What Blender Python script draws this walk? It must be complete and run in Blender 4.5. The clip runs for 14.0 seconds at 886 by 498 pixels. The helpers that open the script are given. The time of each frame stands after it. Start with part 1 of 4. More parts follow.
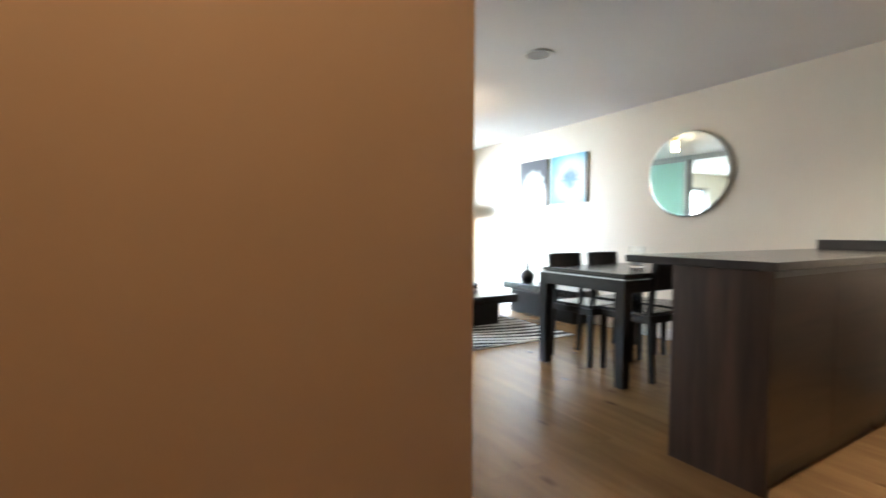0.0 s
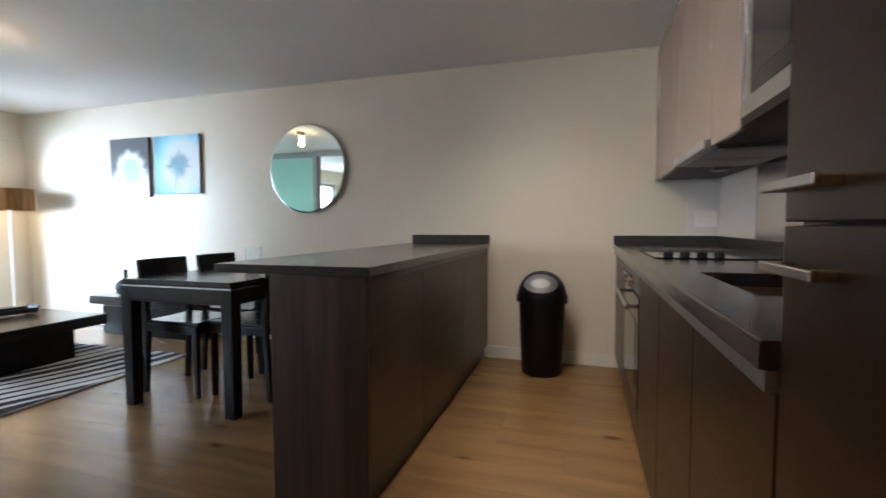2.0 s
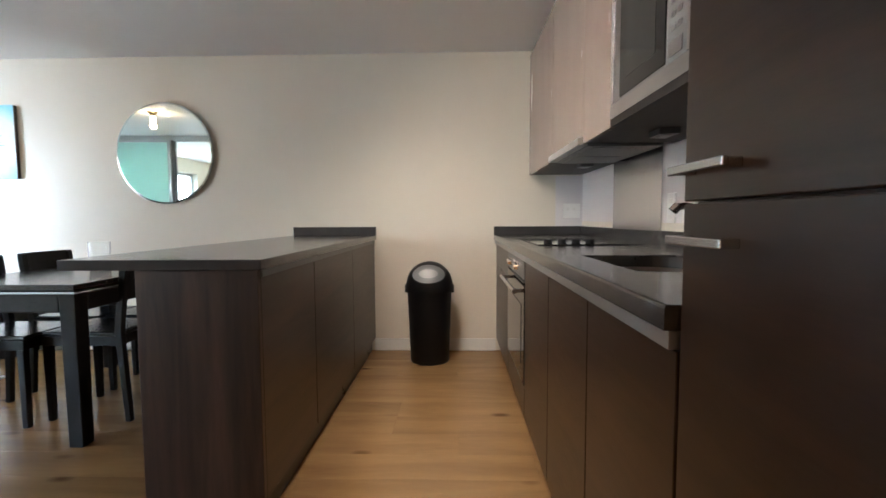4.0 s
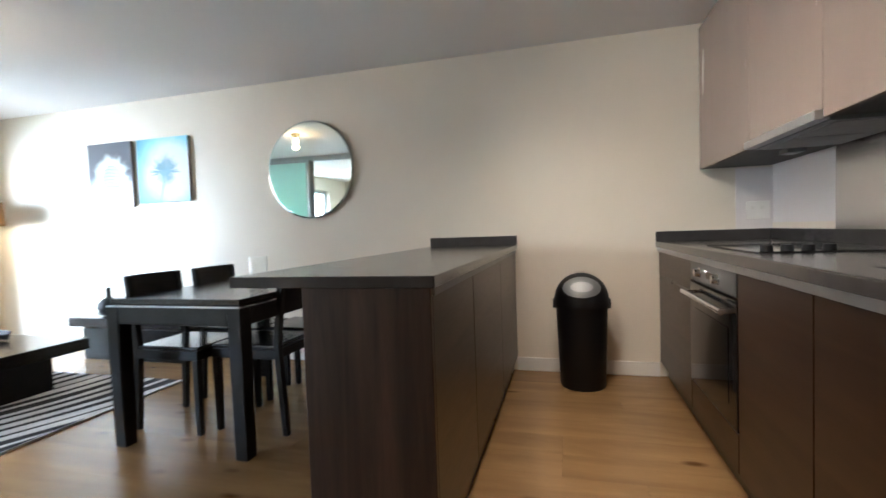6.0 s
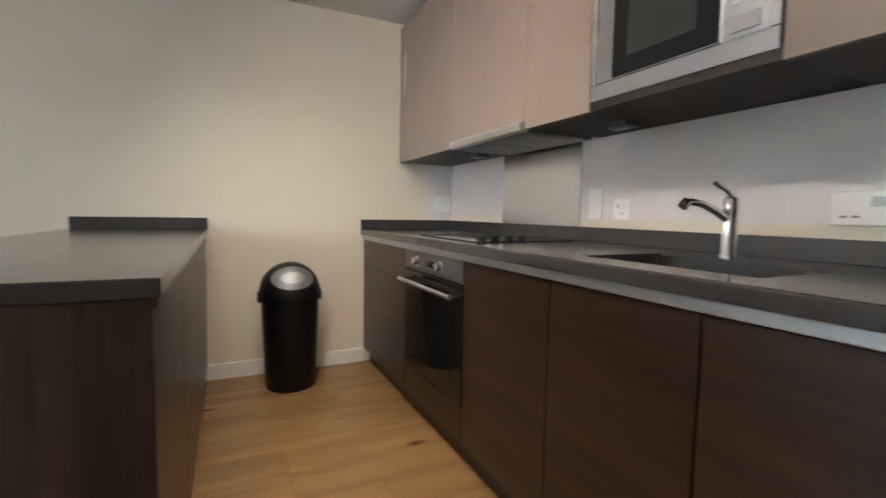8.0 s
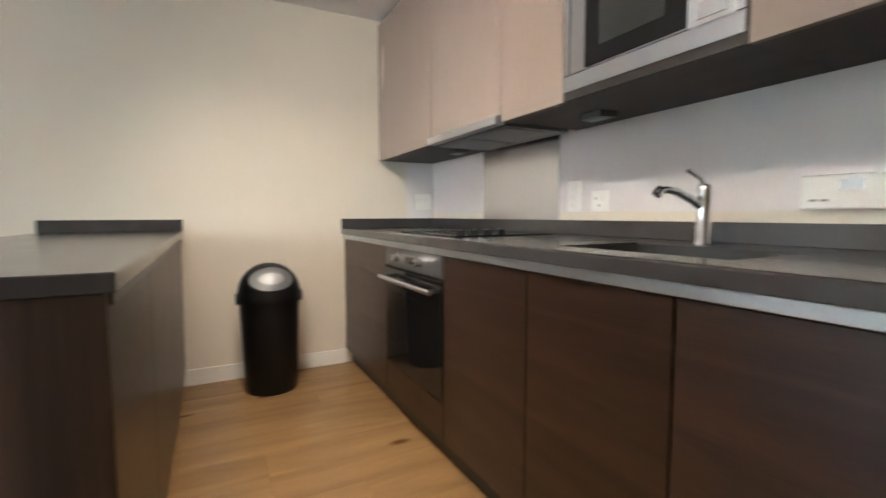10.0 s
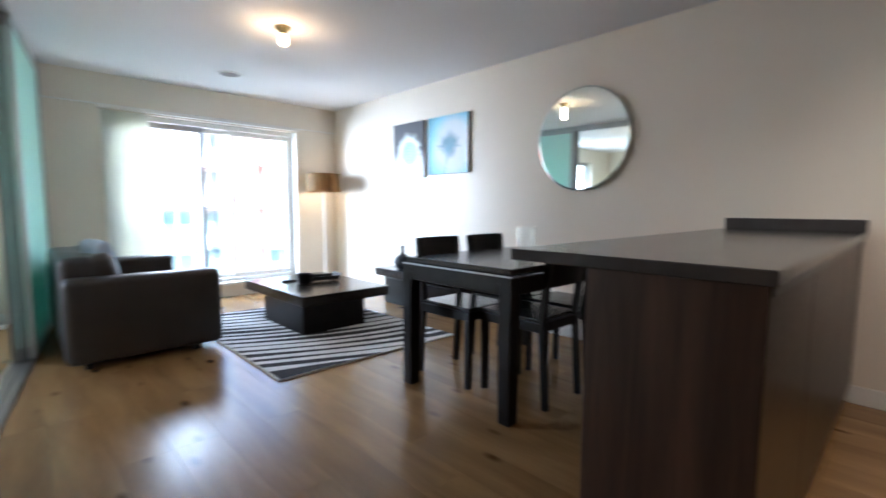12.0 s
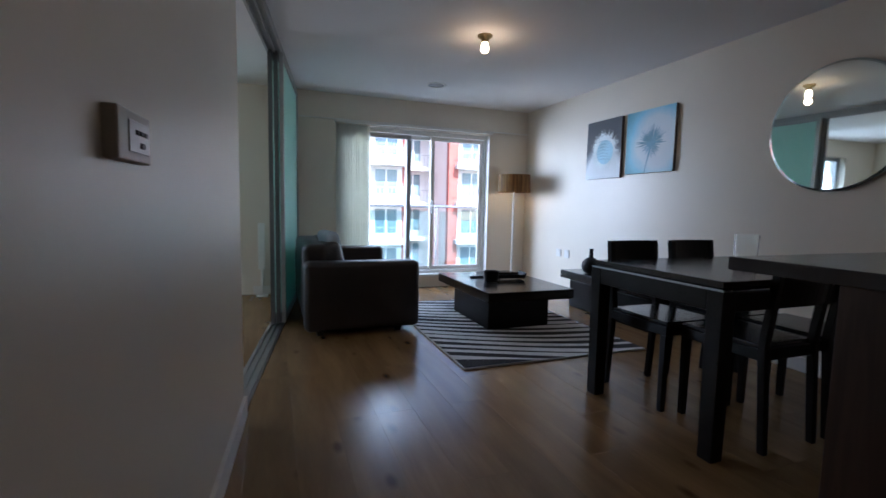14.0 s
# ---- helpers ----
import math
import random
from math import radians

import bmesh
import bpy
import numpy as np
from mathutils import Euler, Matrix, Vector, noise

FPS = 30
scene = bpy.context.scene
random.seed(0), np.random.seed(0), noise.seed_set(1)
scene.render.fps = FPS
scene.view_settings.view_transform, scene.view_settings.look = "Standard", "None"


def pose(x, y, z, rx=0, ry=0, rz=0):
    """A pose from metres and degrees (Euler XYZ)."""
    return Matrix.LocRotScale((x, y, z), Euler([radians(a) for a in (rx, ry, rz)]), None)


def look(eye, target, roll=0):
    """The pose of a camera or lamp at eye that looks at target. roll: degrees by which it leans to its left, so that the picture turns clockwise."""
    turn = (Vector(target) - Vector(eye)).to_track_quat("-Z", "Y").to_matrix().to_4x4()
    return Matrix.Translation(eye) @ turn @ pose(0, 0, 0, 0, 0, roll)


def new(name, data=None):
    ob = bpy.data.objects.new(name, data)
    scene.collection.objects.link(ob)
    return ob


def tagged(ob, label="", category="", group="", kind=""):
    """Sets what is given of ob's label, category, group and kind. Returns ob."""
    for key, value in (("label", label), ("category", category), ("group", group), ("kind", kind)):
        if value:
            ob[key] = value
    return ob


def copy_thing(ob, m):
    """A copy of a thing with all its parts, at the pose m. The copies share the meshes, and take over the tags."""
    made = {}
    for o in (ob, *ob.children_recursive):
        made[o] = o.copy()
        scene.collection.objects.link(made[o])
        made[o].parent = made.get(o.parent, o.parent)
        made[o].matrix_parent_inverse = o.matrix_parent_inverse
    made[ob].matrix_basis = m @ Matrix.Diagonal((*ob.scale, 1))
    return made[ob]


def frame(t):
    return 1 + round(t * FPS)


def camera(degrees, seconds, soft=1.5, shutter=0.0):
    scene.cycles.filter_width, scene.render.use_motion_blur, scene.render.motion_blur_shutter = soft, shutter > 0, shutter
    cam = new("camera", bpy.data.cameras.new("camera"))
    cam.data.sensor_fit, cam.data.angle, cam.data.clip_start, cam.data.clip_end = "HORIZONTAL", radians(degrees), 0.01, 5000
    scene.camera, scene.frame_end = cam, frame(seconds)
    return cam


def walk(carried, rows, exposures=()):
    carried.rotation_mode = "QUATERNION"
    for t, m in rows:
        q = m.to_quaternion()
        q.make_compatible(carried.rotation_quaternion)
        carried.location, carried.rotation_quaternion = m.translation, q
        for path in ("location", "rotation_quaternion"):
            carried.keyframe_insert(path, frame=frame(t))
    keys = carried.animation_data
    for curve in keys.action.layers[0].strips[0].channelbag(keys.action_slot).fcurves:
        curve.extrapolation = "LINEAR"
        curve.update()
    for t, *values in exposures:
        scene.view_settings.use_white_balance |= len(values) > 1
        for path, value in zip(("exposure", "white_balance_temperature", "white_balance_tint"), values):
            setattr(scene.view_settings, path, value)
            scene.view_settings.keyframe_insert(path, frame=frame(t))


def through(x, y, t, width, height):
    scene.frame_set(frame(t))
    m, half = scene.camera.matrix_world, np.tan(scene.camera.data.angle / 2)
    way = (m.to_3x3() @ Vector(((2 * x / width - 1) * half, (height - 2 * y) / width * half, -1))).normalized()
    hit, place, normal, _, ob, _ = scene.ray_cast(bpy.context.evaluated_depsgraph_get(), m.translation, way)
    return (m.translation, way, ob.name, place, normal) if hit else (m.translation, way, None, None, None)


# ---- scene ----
cam = camera(88.5, 14.0, shutter=0.5)
PATH = [
    (0, (0.175, -0.019, 1.013), (1.19, 1.702, 0.937), 0.3),
    (0.5, (0.256, 0.108, 1.0), (1.696, 1.496, 0.961), -1.0),
    (1, (0.373, 0.217, 0.997), (2.054, 1.298, 0.917), -1.5),
    (1.2, (0.483, 0.189, 1.019), (2.214, 1.19, 0.975), -1.8),
    (1.5, (0.548, 0.197, 1.012), (2.353, 1.057, 0.976), -0.9),
    (2, (0.684, 0.102, 1.05), (2.593, 0.69, 0.944), -0.2),
    (2.5, (0.69, 0.13, 1.022), (2.664, 0.434, 0.912), -0.1),
    (2.7, (0.675, 0.184, 1.025), (2.664, 0.362, 0.912), -0.1),
    (3.7, (0.682, 0.19, 1.03), (2.682, 0.21, 0.895), -0.2),
    (4.8, (0.689, 0.202, 1.027), (2.628, 0.675, 0.91), -0.4),
    (5, (0.708, 0.243, 1.004), (2.601, 0.877, 0.887), -0.1),
    (5.5, (0.792, 0.307, 1.017), (2.638, 1.066, 0.889), 0.2),
    (6, (0.923, 0.453, 1.026), (2.85, 0.981, 0.944), -2.0),
    (6.5, (1.04, 0.549, 1.026), (3.006, 0.912, 0.951), -0.7),
    (7, (1.165, 0.585, 1.035), (3.161, 0.7, 0.998), -0.5),
    (7.5, (1.219, 0.657, 1.032), (3.17, 0.229, 0.942), -0.4),
    (8, (1.212, 0.698, 1.02), (3.013, -0.158, 0.863), 1.0),
    (8.2, (1.203, 0.693, 1.015), (2.951, -0.266, 0.86), 1.3),
    (9.2, (1.21, 0.68, 1.01), (2.785, -0.55, 0.85), 1.0),
    (10.3, (1.214, 0.66, 0.992), (3.126, 0.097, 0.833), 0.1),
    (10.5, (1.242, 0.66, 1.026), (3.219, 0.408, 0.852), 0.6),
    (11, (1.172, 0.653, 1.023), (3.105, 1.139, 0.853), 0.6),
    (11.5, (1.066, 0.631, 1.032), (2.776, 1.652, 0.855), 0.8),
    (12, (1.009, 0.617, 1.025), (2.384, 2.058, 0.844), 0.2),
    (12.2, (1.01, 0.595, 1.028), (2.206, 2.191, 0.866), 1.4),
    (12.5, (1.019, 0.597, 1.004), (1.979, 2.345, 0.848), 0.9),
    (13, (0.989, 0.609, 0.992), (1.708, 2.47, 0.846), 1.0),
    (13.5, (0.988, 0.607, 1.022), (1.595, 2.504, 0.847), 0.6),
    (14, (0.994, 0.626, 1.016), (1.695, 2.49, 0.831), 1.2),
]
EXPOSURES = [(0, 4.25, 6200, 12), (0.5, 4.08, 6000, 12), (1, 3.78, 5750, 11), (2, 3.55, 5850, 11), (2.5, 3.6, 5950, 12), (5, 4.33, 5850, 12), (6.5, 3.95, 5850, 11), (8, 4.1, 5950, 10), (10.5, 4.45, 5950, 10), (11.5, 4.3, 5850, 13), (12, 3.62, 5750, 16), (12.5, 3.0, 5600, 17), (13, 2.48, 5550, 19), (14, 2.05, 5500, 19)]
walk(cam, [(t, look(eye, target, roll)) for t, eye, target, roll in PATH], EXPOSURES)

# ---- world, sun, large lights ----
world = bpy.data.worlds.new("sky")
scene.world = world
world.use_nodes = True
wn = world.node_tree.nodes
sky = wn.new("ShaderNodeTexSky")
sky.sky_type, sky.sun_disc = "NISHITA", False
sky.sun_elevation, sky.sun_rotation = radians(42), radians(160)
world.node_tree.links.new(sky.outputs[0], wn["Background"].inputs[0])
wn["Background"].inputs[1].default_value = 0.15


def lamp(name, kind, energy, colour, m, size=0.05, spread=130):
    data = bpy.data.lights.new(name, kind)
    data.energy, data.color = energy, colour
    if kind == "SUN":
        data.angle = radians(0.6)
    elif kind == "SPOT":
        data.spot_size, data.spot_blend, data.shadow_soft_size = radians(spread), 1.0, size
    elif kind == "AREA":
        data.shape, data.size = "DISK", size
    else:
        data.shadow_soft_size = size
    ob = new(name, data)
    ob.matrix_world = m
    return ob


YW_OUT = 6.18
lamp("sun", "SUN", 4.6, (1, 0.95, 0.88), look((3, -12, 14), (0, 0, 0)))

# area lamps added at and outside the two windows in place of open sky
lamp("window_sky_lamp", "AREA", 42.0, (0.80, 0.91, 1.0), look((2.6, 7.7, 3.3), (2.6, 5.0, 0.9)), 2.2)
# set low and to one side, out of view, to brighten the mirror wall
lamp("window_sky_lamp", "AREA", 80.0, (0.80, 0.91, 1.0), look((0.2, 8.1, 1.35), (4.2, 4.6, 1.35)), 2.0)
lamp("bedroom_sky_lamp", "AREA", 5.5, (0.84, 0.95, 1.0), look((-1.0, YW_OUT, 1.3), (-1.0, 4.0, 0.9)), 1.2)

# ---- plan ----
XL, XM = 0.687, 4.2        # wall with the glass doors, wall with the mirror
YB, YW = -0.785, 6.04       # wall behind the kitchen run, wall with the window
H = 2.28                  # ceiling
YHALL = 0.745              # the wall beside the entrance
YOPEN = 2.92              # where the glazed opening begins
XD, DTURN = 0.855, -7.5      # start and turn of the glazed opening
BX = -2.4                 # far wall of the bedroom
HX = -1.0                 # far wall of the hall
TOP = 0.905               # worktop
YF = -0.13                # fronts of the run
YU = -0.378               # fronts of the wall units
ZU = 1.36                # underside of the wall units


# ---- materials ----
def nodes_of(name):
    m = bpy.data.materials.new(name)
    m.use_nodes = True
    nt = m.node_tree
    return m, nt, nt.nodes["Principled BSDF"]


def ramp(nt, socket, stops):
    r = nt.nodes.new("ShaderNodeValToRGB")
    el = r.color_ramp.elements
    while len(el) < len(stops):
        el.new(0.5)
    for e, (p, c) in zip(el, stops):
        e.position, e.color = p, (*c, 1)
    nt.links.new(socket, r.inputs[0])
    return r.outputs[0]


def coords(nt, scale, space="Object", shift=False):
    tc = nt.nodes.new("ShaderNodeTexCoord")
    mp = nt.nodes.new("ShaderNodeMapping")
    mp.inputs["Scale"].default_value = scale
    nt.links.new(tc.outputs[space], mp.inputs[0])
    if shift:
        info = nt.nodes.new("ShaderNodeObjectInfo")
        mul = nt.nodes.new("ShaderNodeMath")
        mul.operation = "MULTIPLY"
        mul.inputs[1].default_value = 37.0
        nt.links.new(info.outputs["Random"], mul.inputs[0])
        nt.links.new(mul.outputs[0], mp.inputs["Location"])
    return mp.outputs[0]


def noise_tex(nt, vec, scale, detail=4.0, rough=0.55, distortion=0.0):
    n = nt.nodes.new("ShaderNodeTexNoise")
    for key, value in (("Scale", scale), ("Detail", detail), ("Roughness", rough), ("Distortion", distortion)):
        n.inputs[key].default_value = value
    nt.links.new(vec, n.inputs["Vector"])
    return n.outputs["Fac"]


def bump(nt, bsdf, height, strength, distance=0.002):
    b = nt.nodes.new("ShaderNodeBump")
    b.inputs["Strength"].default_value, b.inputs["Distance"].default_value = strength, distance
    nt.links.new(height, b.inputs["Height"])
    nt.links.new(b.outputs[0], bsdf.inputs["Normal"])


def mix(nt, kind, fac, a, b):
    n = nt.nodes.new("ShaderNodeMix")
    n.data_type, n.blend_type = "RGBA", kind
    for sock, v in ((n.inputs[0], fac), (n.inputs[6], a), (n.inputs[7], b)):
        if isinstance(v, (int, float)):
            sock.default_value = v
        elif isinstance(v, tuple):
            sock.default_value = (*v, 1)
        else:
            nt.links.new(v, sock)
    return n.outputs[2]


def surface(name, colour, rough=0.5, metal=0.0, vary=0.12, scale=6.0, grain=60.0, relief=0.15, stretch=(1, 1, 1), rough_vary=0.08):
    """Plain surface with soft blotches, fine grain and a little relief."""
    m, nt, b = nodes_of(name)
    vec = coords(nt, stretch)
    big = noise_tex(nt, vec, scale, 3)
    fine = noise_tex(nt, vec, grain, 5, 0.65)
    dark = tuple(c * (1 - vary) for c in colour)
    light = tuple(min(1, c * (1 + vary)) for c in colour)
    col = ramp(nt, big, [(0.3, dark), (0.7, light)])
    col2 = ramp(nt, fine, [(0.3, (1 - vary,) * 3), (0.7, (1, 1, 1))])
    nt.links.new(mix(nt, "MULTIPLY", 0.7, col, col2), b.inputs["Base Color"])
    r = nt.nodes.new("ShaderNodeMapRange")
    r.inputs["To Min"].default_value, r.inputs["To Max"].default_value = max(0.02, rough - rough_vary), rough + rough_vary
    nt.links.new(big, r.inputs[0])
    nt.links.new(r.outputs[0], b.inputs["Roughness"])
    b.inputs["Metallic"].default_value = metal
    bump(nt, b, fine, relief)
    return m


def metal(name, colour, rough):
    """Brushed sheet metal: a faint streak in tone and polish, no relief."""
    m, nt, b = nodes_of(name)
    streak = noise_tex(nt, coords(nt, (1.5, 1.5, 40)), 6.0, 3)
    nt.links.new(ramp(nt, streak, [(0.2, tuple(c * 0.94 for c in colour)), (0.8, colour)]), b.inputs["Base Color"])
    r = nt.nodes.new("ShaderNodeMapRange")
    r.inputs["To Min"].default_value, r.inputs["To Max"].default_value = rough - 0.03, rough + 0.04
    nt.links.new(streak, r.inputs[0])
    nt.links.new(r.outputs[0], b.inputs["Roughness"])
    b.inputs["Metallic"].default_value = 1.0
    return m


def wood(name, dark, light, stretch, rough=0.4, scale=3.0, shift=False, knots=0.0, relief=0.1, fine=0.8):
    """Timber with grain drawn out along the axis whose stretch is small."""
    m, nt, b = nodes_of(name)
    vec = coords(nt, stretch, shift=shift)
    broad = noise_tex(nt, vec, scale, 3, 0.5, 0.6)
    fibre = noise_tex(nt, vec, scale * 9, 6, 0.7, 0.2)
    col = ramp(nt, broad, [(0.25, dark), (0.75, light)])
    fib = ramp(nt, fibre, [(0.3, (0.72, 0.68, 0.64)), (0.65, (1, 1, 1))])
    out = mix(nt, "MULTIPLY", fine, col, fib)
    if shift:
        info = nt.nodes.new("ShaderNodeObjectInfo")
        tone = ramp(nt, info.outputs["Random"], [(0.0, (0.94, 0.935, 0.93)), (1.0, (1.05, 1.04, 1.03))])
        out = mix(nt, "MULTIPLY", 1.0, out, tone)
    if knots:
        v = nt.nodes.new("ShaderNodeTexVoronoi")
        v.inputs["Scale"].default_value = 1.0
        kv = coords(nt, (5.2, 2.4, 1.0), shift=shift)
        nt.links.new(kv, v.inputs["Vector"])
        spot = ramp(nt, v.outputs["Distance"], [(0.05, (0.28, 0.19, 0.12)), (0.15, (1, 1, 1))])
        out = mix(nt, "MULTIPLY", knots, out, spot)
    nt.links.new(out, b.inputs["Base Color"])
    r = nt.nodes.new("ShaderNodeMapRange")
    r.inputs["To Min"].default_value, r.inputs["To Max"].default_value = rough - 0.06, rough + 0.1
    nt.links.new(fibre, r.inputs[0])
    nt.links.new(r.outputs[0], b.inputs["Roughness"])
    bump(nt, b, fibre, relief)
    return m


def glass(name, tint, gloss=0.08, rough=0.0, frost=0.0):
    """Thin pane: mostly clear, a little mirror, some frosting."""
    m = bpy.data.materials.new(name)
    m.use_nodes = True
    nt = m.node_tree
    nt.nodes.remove(nt.nodes["Principled BSDF"])
    clear = nt.nodes.new("ShaderNodeBsdfTransparent")
    clear.inputs[0].default_value = (*tint, 1)
    shine = nt.nodes.new("ShaderNodeBsdfGlossy")
    shine.inputs["Roughness"].default_value = rough
    add = nt.nodes.new("ShaderNodeMixShader")
    add.inputs[0].default_value = gloss
    nt.links.new(clear.outputs[0], add.inputs[1])
    nt.links.new(shine.outputs[0], add.inputs[2])
    last = add
    if frost:
        milk = nt.nodes.new("ShaderNodeBsdfTranslucent")
        milk.inputs[0].default_value = (*tint, 1)
        body = nt.nodes.new("ShaderNodeBsdfDiffuse")
        body.inputs[0].default_value = (*tint, 1)
        half = nt.nodes.new("ShaderNodeMixShader")
        half.inputs[0].default_value = 0.5
        nt.links.new(milk.outputs[0], half.inputs[1])
        nt.links.new(body.outputs[0], half.inputs[2])
        last = nt.nodes.new("ShaderNodeMixShader")
        last.inputs[0].default_value = frost
        nt.links.new(add.outputs[0], last.inputs[1])
        nt.links.new(half.outputs[0], last.inputs[2])
    nt.links.new(last.outputs[0], nt.nodes["Material Output"].inputs[0])
    return m


def glow(name, colour, strength):
    m, nt, b = nodes_of(name)
    b.inputs["Base Color"].default_value = (*colour, 1)
    b.inputs["Emission Color"].default_value = (*colour, 1)
    b.inputs["Emission Strength"].default_value = strength
    return m


def cloth(name, colour, through, stretch=(1, 1, 1), grain=120.0, vary=0.12):
    """Woven cloth that lets some light through."""
    m = surface(name, colour, 0.8, 0, vary, 4, grain, 0.2, stretch)
    nt = m.node_tree
    b = nt.nodes["Principled BSDF"]
    t = nt.nodes.new("ShaderNodeBsdfTranslucent")
    nt.links.new(b.inputs["Base Color"].links[0].from_socket, t.inputs[0])
    x = nt.nodes.new("ShaderNodeMixShader")
    x.inputs[0].default_value = through
    nt.links.new(b.outputs[0], x.inputs[1])
    nt.links.new(t.outputs[0], x.inputs[2])
    nt.links.new(x.outputs[0], nt.nodes["Material Output"].inputs[0])
    return m


def print_ground(name, stops, centre, reach, tilt=0.0):
    """A printed ground that fades from a centre outwards and, by tilt, from foot to head."""
    m, nt, b = nodes_of(name)
    tc = nt.nodes.new("ShaderNodeTexCoord")
    sub = nt.nodes.new("ShaderNodeVectorMath")
    sub.operation = "SUBTRACT"
    sub.inputs[1].default_value = centre
    nt.links.new(tc.outputs["Object"], sub.inputs[0])
    length = nt.nodes.new("ShaderNodeVectorMath")
    length.operation = "LENGTH"
    nt.links.new(sub.outputs[0], length.inputs[0])
    sep = nt.nodes.new("ShaderNodeSeparateXYZ")
    nt.links.new(sub.outputs[0], sep.inputs[0])
    low = nt.nodes.new("ShaderNodeMath")
    low.operation = "MULTIPLY_ADD"
    low.inputs[1].default_value = tilt
    nt.links.new(sep.outputs["Z"], low.inputs[0])
    nt.links.new(length.outputs["Value"], low.inputs[2])
    n = noise_tex(nt, tc.outputs["Object"], 7.0, 4)
    add = nt.nodes.new("ShaderNodeMath")
    add.operation = "MULTIPLY_ADD"
    add.inputs[1].default_value = 0.10
    nt.links.new(n, add.inputs[0])
    nt.links.new(low.outputs[0], add.inputs[2])
    r = nt.nodes.new("ShaderNodeMapRange")
    r.inputs["From Min"].default_value, r.inputs["From Max"].default_value = 0.05, reach
    nt.links.new(add.outputs[0], r.inputs[0])
    nt.links.new(ramp(nt, r.outputs[0], stops), b.inputs["Base Color"])
    b.inputs["Roughness"].default_value = 0.55
    return m


M_WALL = surface("cream wall paint", (0.76, 0.70, 0.595), 0.40, 0, 0.03, 1.3, 220, 0.06)
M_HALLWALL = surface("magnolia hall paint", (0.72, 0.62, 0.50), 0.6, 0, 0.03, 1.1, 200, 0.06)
M_CEIL = surface("white ceiling paint", (0.78, 0.77, 0.76), 0.75, 0, 0.02, 1.0, 180, 0.05)
M_WHITE = surface("white gloss paint", (0.80, 0.79, 0.75), 0.35, 0, 0.03, 3, 90, 0.05)
M_SPLASH = surface("lilac grey splashback paint", (0.74, 0.705, 0.70), 0.32, 0, 0.03, 2, 150, 0.05)
M_FLOOR = wood("oak laminate", (0.205, 0.118, 0.048), (0.315, 0.190, 0.082), (5, 0.7, 5), 0.22, 1.8, True, 0.85, 0.02, 0.3)
M_FLOOR.node_tree.nodes["Principled BSDF"].inputs["Specular IOR Level"].default_value = 0.32
M_WALNUT_H = wood("walnut laminate, level grain", (0.016, 0.0085, 0.0055), (0.062, 0.033, 0.0205), (0.7, 7, 7), 0.30, 2.2)
M_WALNUT_V = wood("walnut laminate, upright grain", (0.021, 0.012, 0.0085), (0.088, 0.049, 0.033), (7, 7, 0.6), 0.34, 2.6)
# walnut tuned darker and rougher, used only on the wall units' undersides
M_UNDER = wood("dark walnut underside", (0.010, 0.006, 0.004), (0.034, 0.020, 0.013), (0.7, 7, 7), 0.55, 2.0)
M_TAUPE = surface("taupe gloss laminate", (0.275, 0.217, 0.182), 0.25, 0, 0.02, 1.5, 50, 0.03, (6, 6, 0.6))
M_PLINTH = surface("black plinth laminate", (0.02, 0.017, 0.016), 0.3, 0, 0.2, 4, 80, 0.05)
M_STONE = surface("charcoal composite stone", (0.055, 0.052, 0.052), 0.16, 0, 0.14, 9, 420, 0.06, rough_vary=0.05)
M_STEEL = metal("brushed steel", (0.63, 0.63, 0.66), 0.25)
M_SINK = surface("dark sink steel", (0.014, 0.013, 0.012), 0.3, 0.0, 0.1, 6, 120, 0.05)
M_FLAP = surface("silver grey plastic", (0.24, 0.25, 0.26), 0.48, 0.6, 0.04, 5, 100, 0.02)
M_GRIP = metal("satin grip metal", (0.56, 0.56, 0.57), 0.42)
M_FLAPGRIP = metal("satin flap grip", (0.42, 0.42, 0.43), 0.58)
M_CHROME = surface("chrome", (0.82, 0.82, 0.84), 0.08, 1.0, 0.03, 8, 60, 0.02, rough_vary=0.03)
M_ALU = surface("grey anodised aluminium", (0.42, 0.43, 0.44), 0.38, 0.85, 0.06, 4, 150, 0.06)
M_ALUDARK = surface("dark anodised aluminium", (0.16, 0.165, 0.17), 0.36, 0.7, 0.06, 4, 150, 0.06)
M_TRACK = surface("painted grey track", (0.36, 0.37, 0.37), 0.4, 0.2, 0.05, 4, 150, 0.04)
M_BLACKGLASS = surface("black oven glass", (0.012, 0.012, 0.013), 0.06, 0, 0.1, 4, 60, 0.0, rough_vary=0.02)
M_OVENGREY = surface("smoked glass", (0.035, 0.037, 0.037), 0.12, 0, 0.1, 4, 60, 0.0, rough_vary=0.03)
M_BLACKWOOD = wood("black-brown stained ash", (0.005, 0.004, 0.004), (0.013, 0.011, 0.010), (5, 5, 5), 0.28, 2.0, relief=0.06)
M_BLACKWOOD.node_tree.nodes["Principled BSDF"].inputs["Specular IOR Level"].default_value = 0.22
M_BLACKWOODX = wood("black-brown stained table top", (0.007, 0.006, 0.006), (0.020, 0.016, 0.014), (0.8, 8, 8), 0.19, 2.2, relief=0.08)
M_PLASTIC = surface("black plastic", (0.005, 0.005, 0.006), 0.5, 0, 0.1, 5, 200, 0.08)
M_PLASTIC.node_tree.nodes["Principled BSDF"].inputs["Specular IOR Level"].default_value = 0.3
M_LEATHER = surface("dark brown leather", (0.030, 0.026, 0.025), 0.42, 0, 0.22, 5, 130, 0.5)
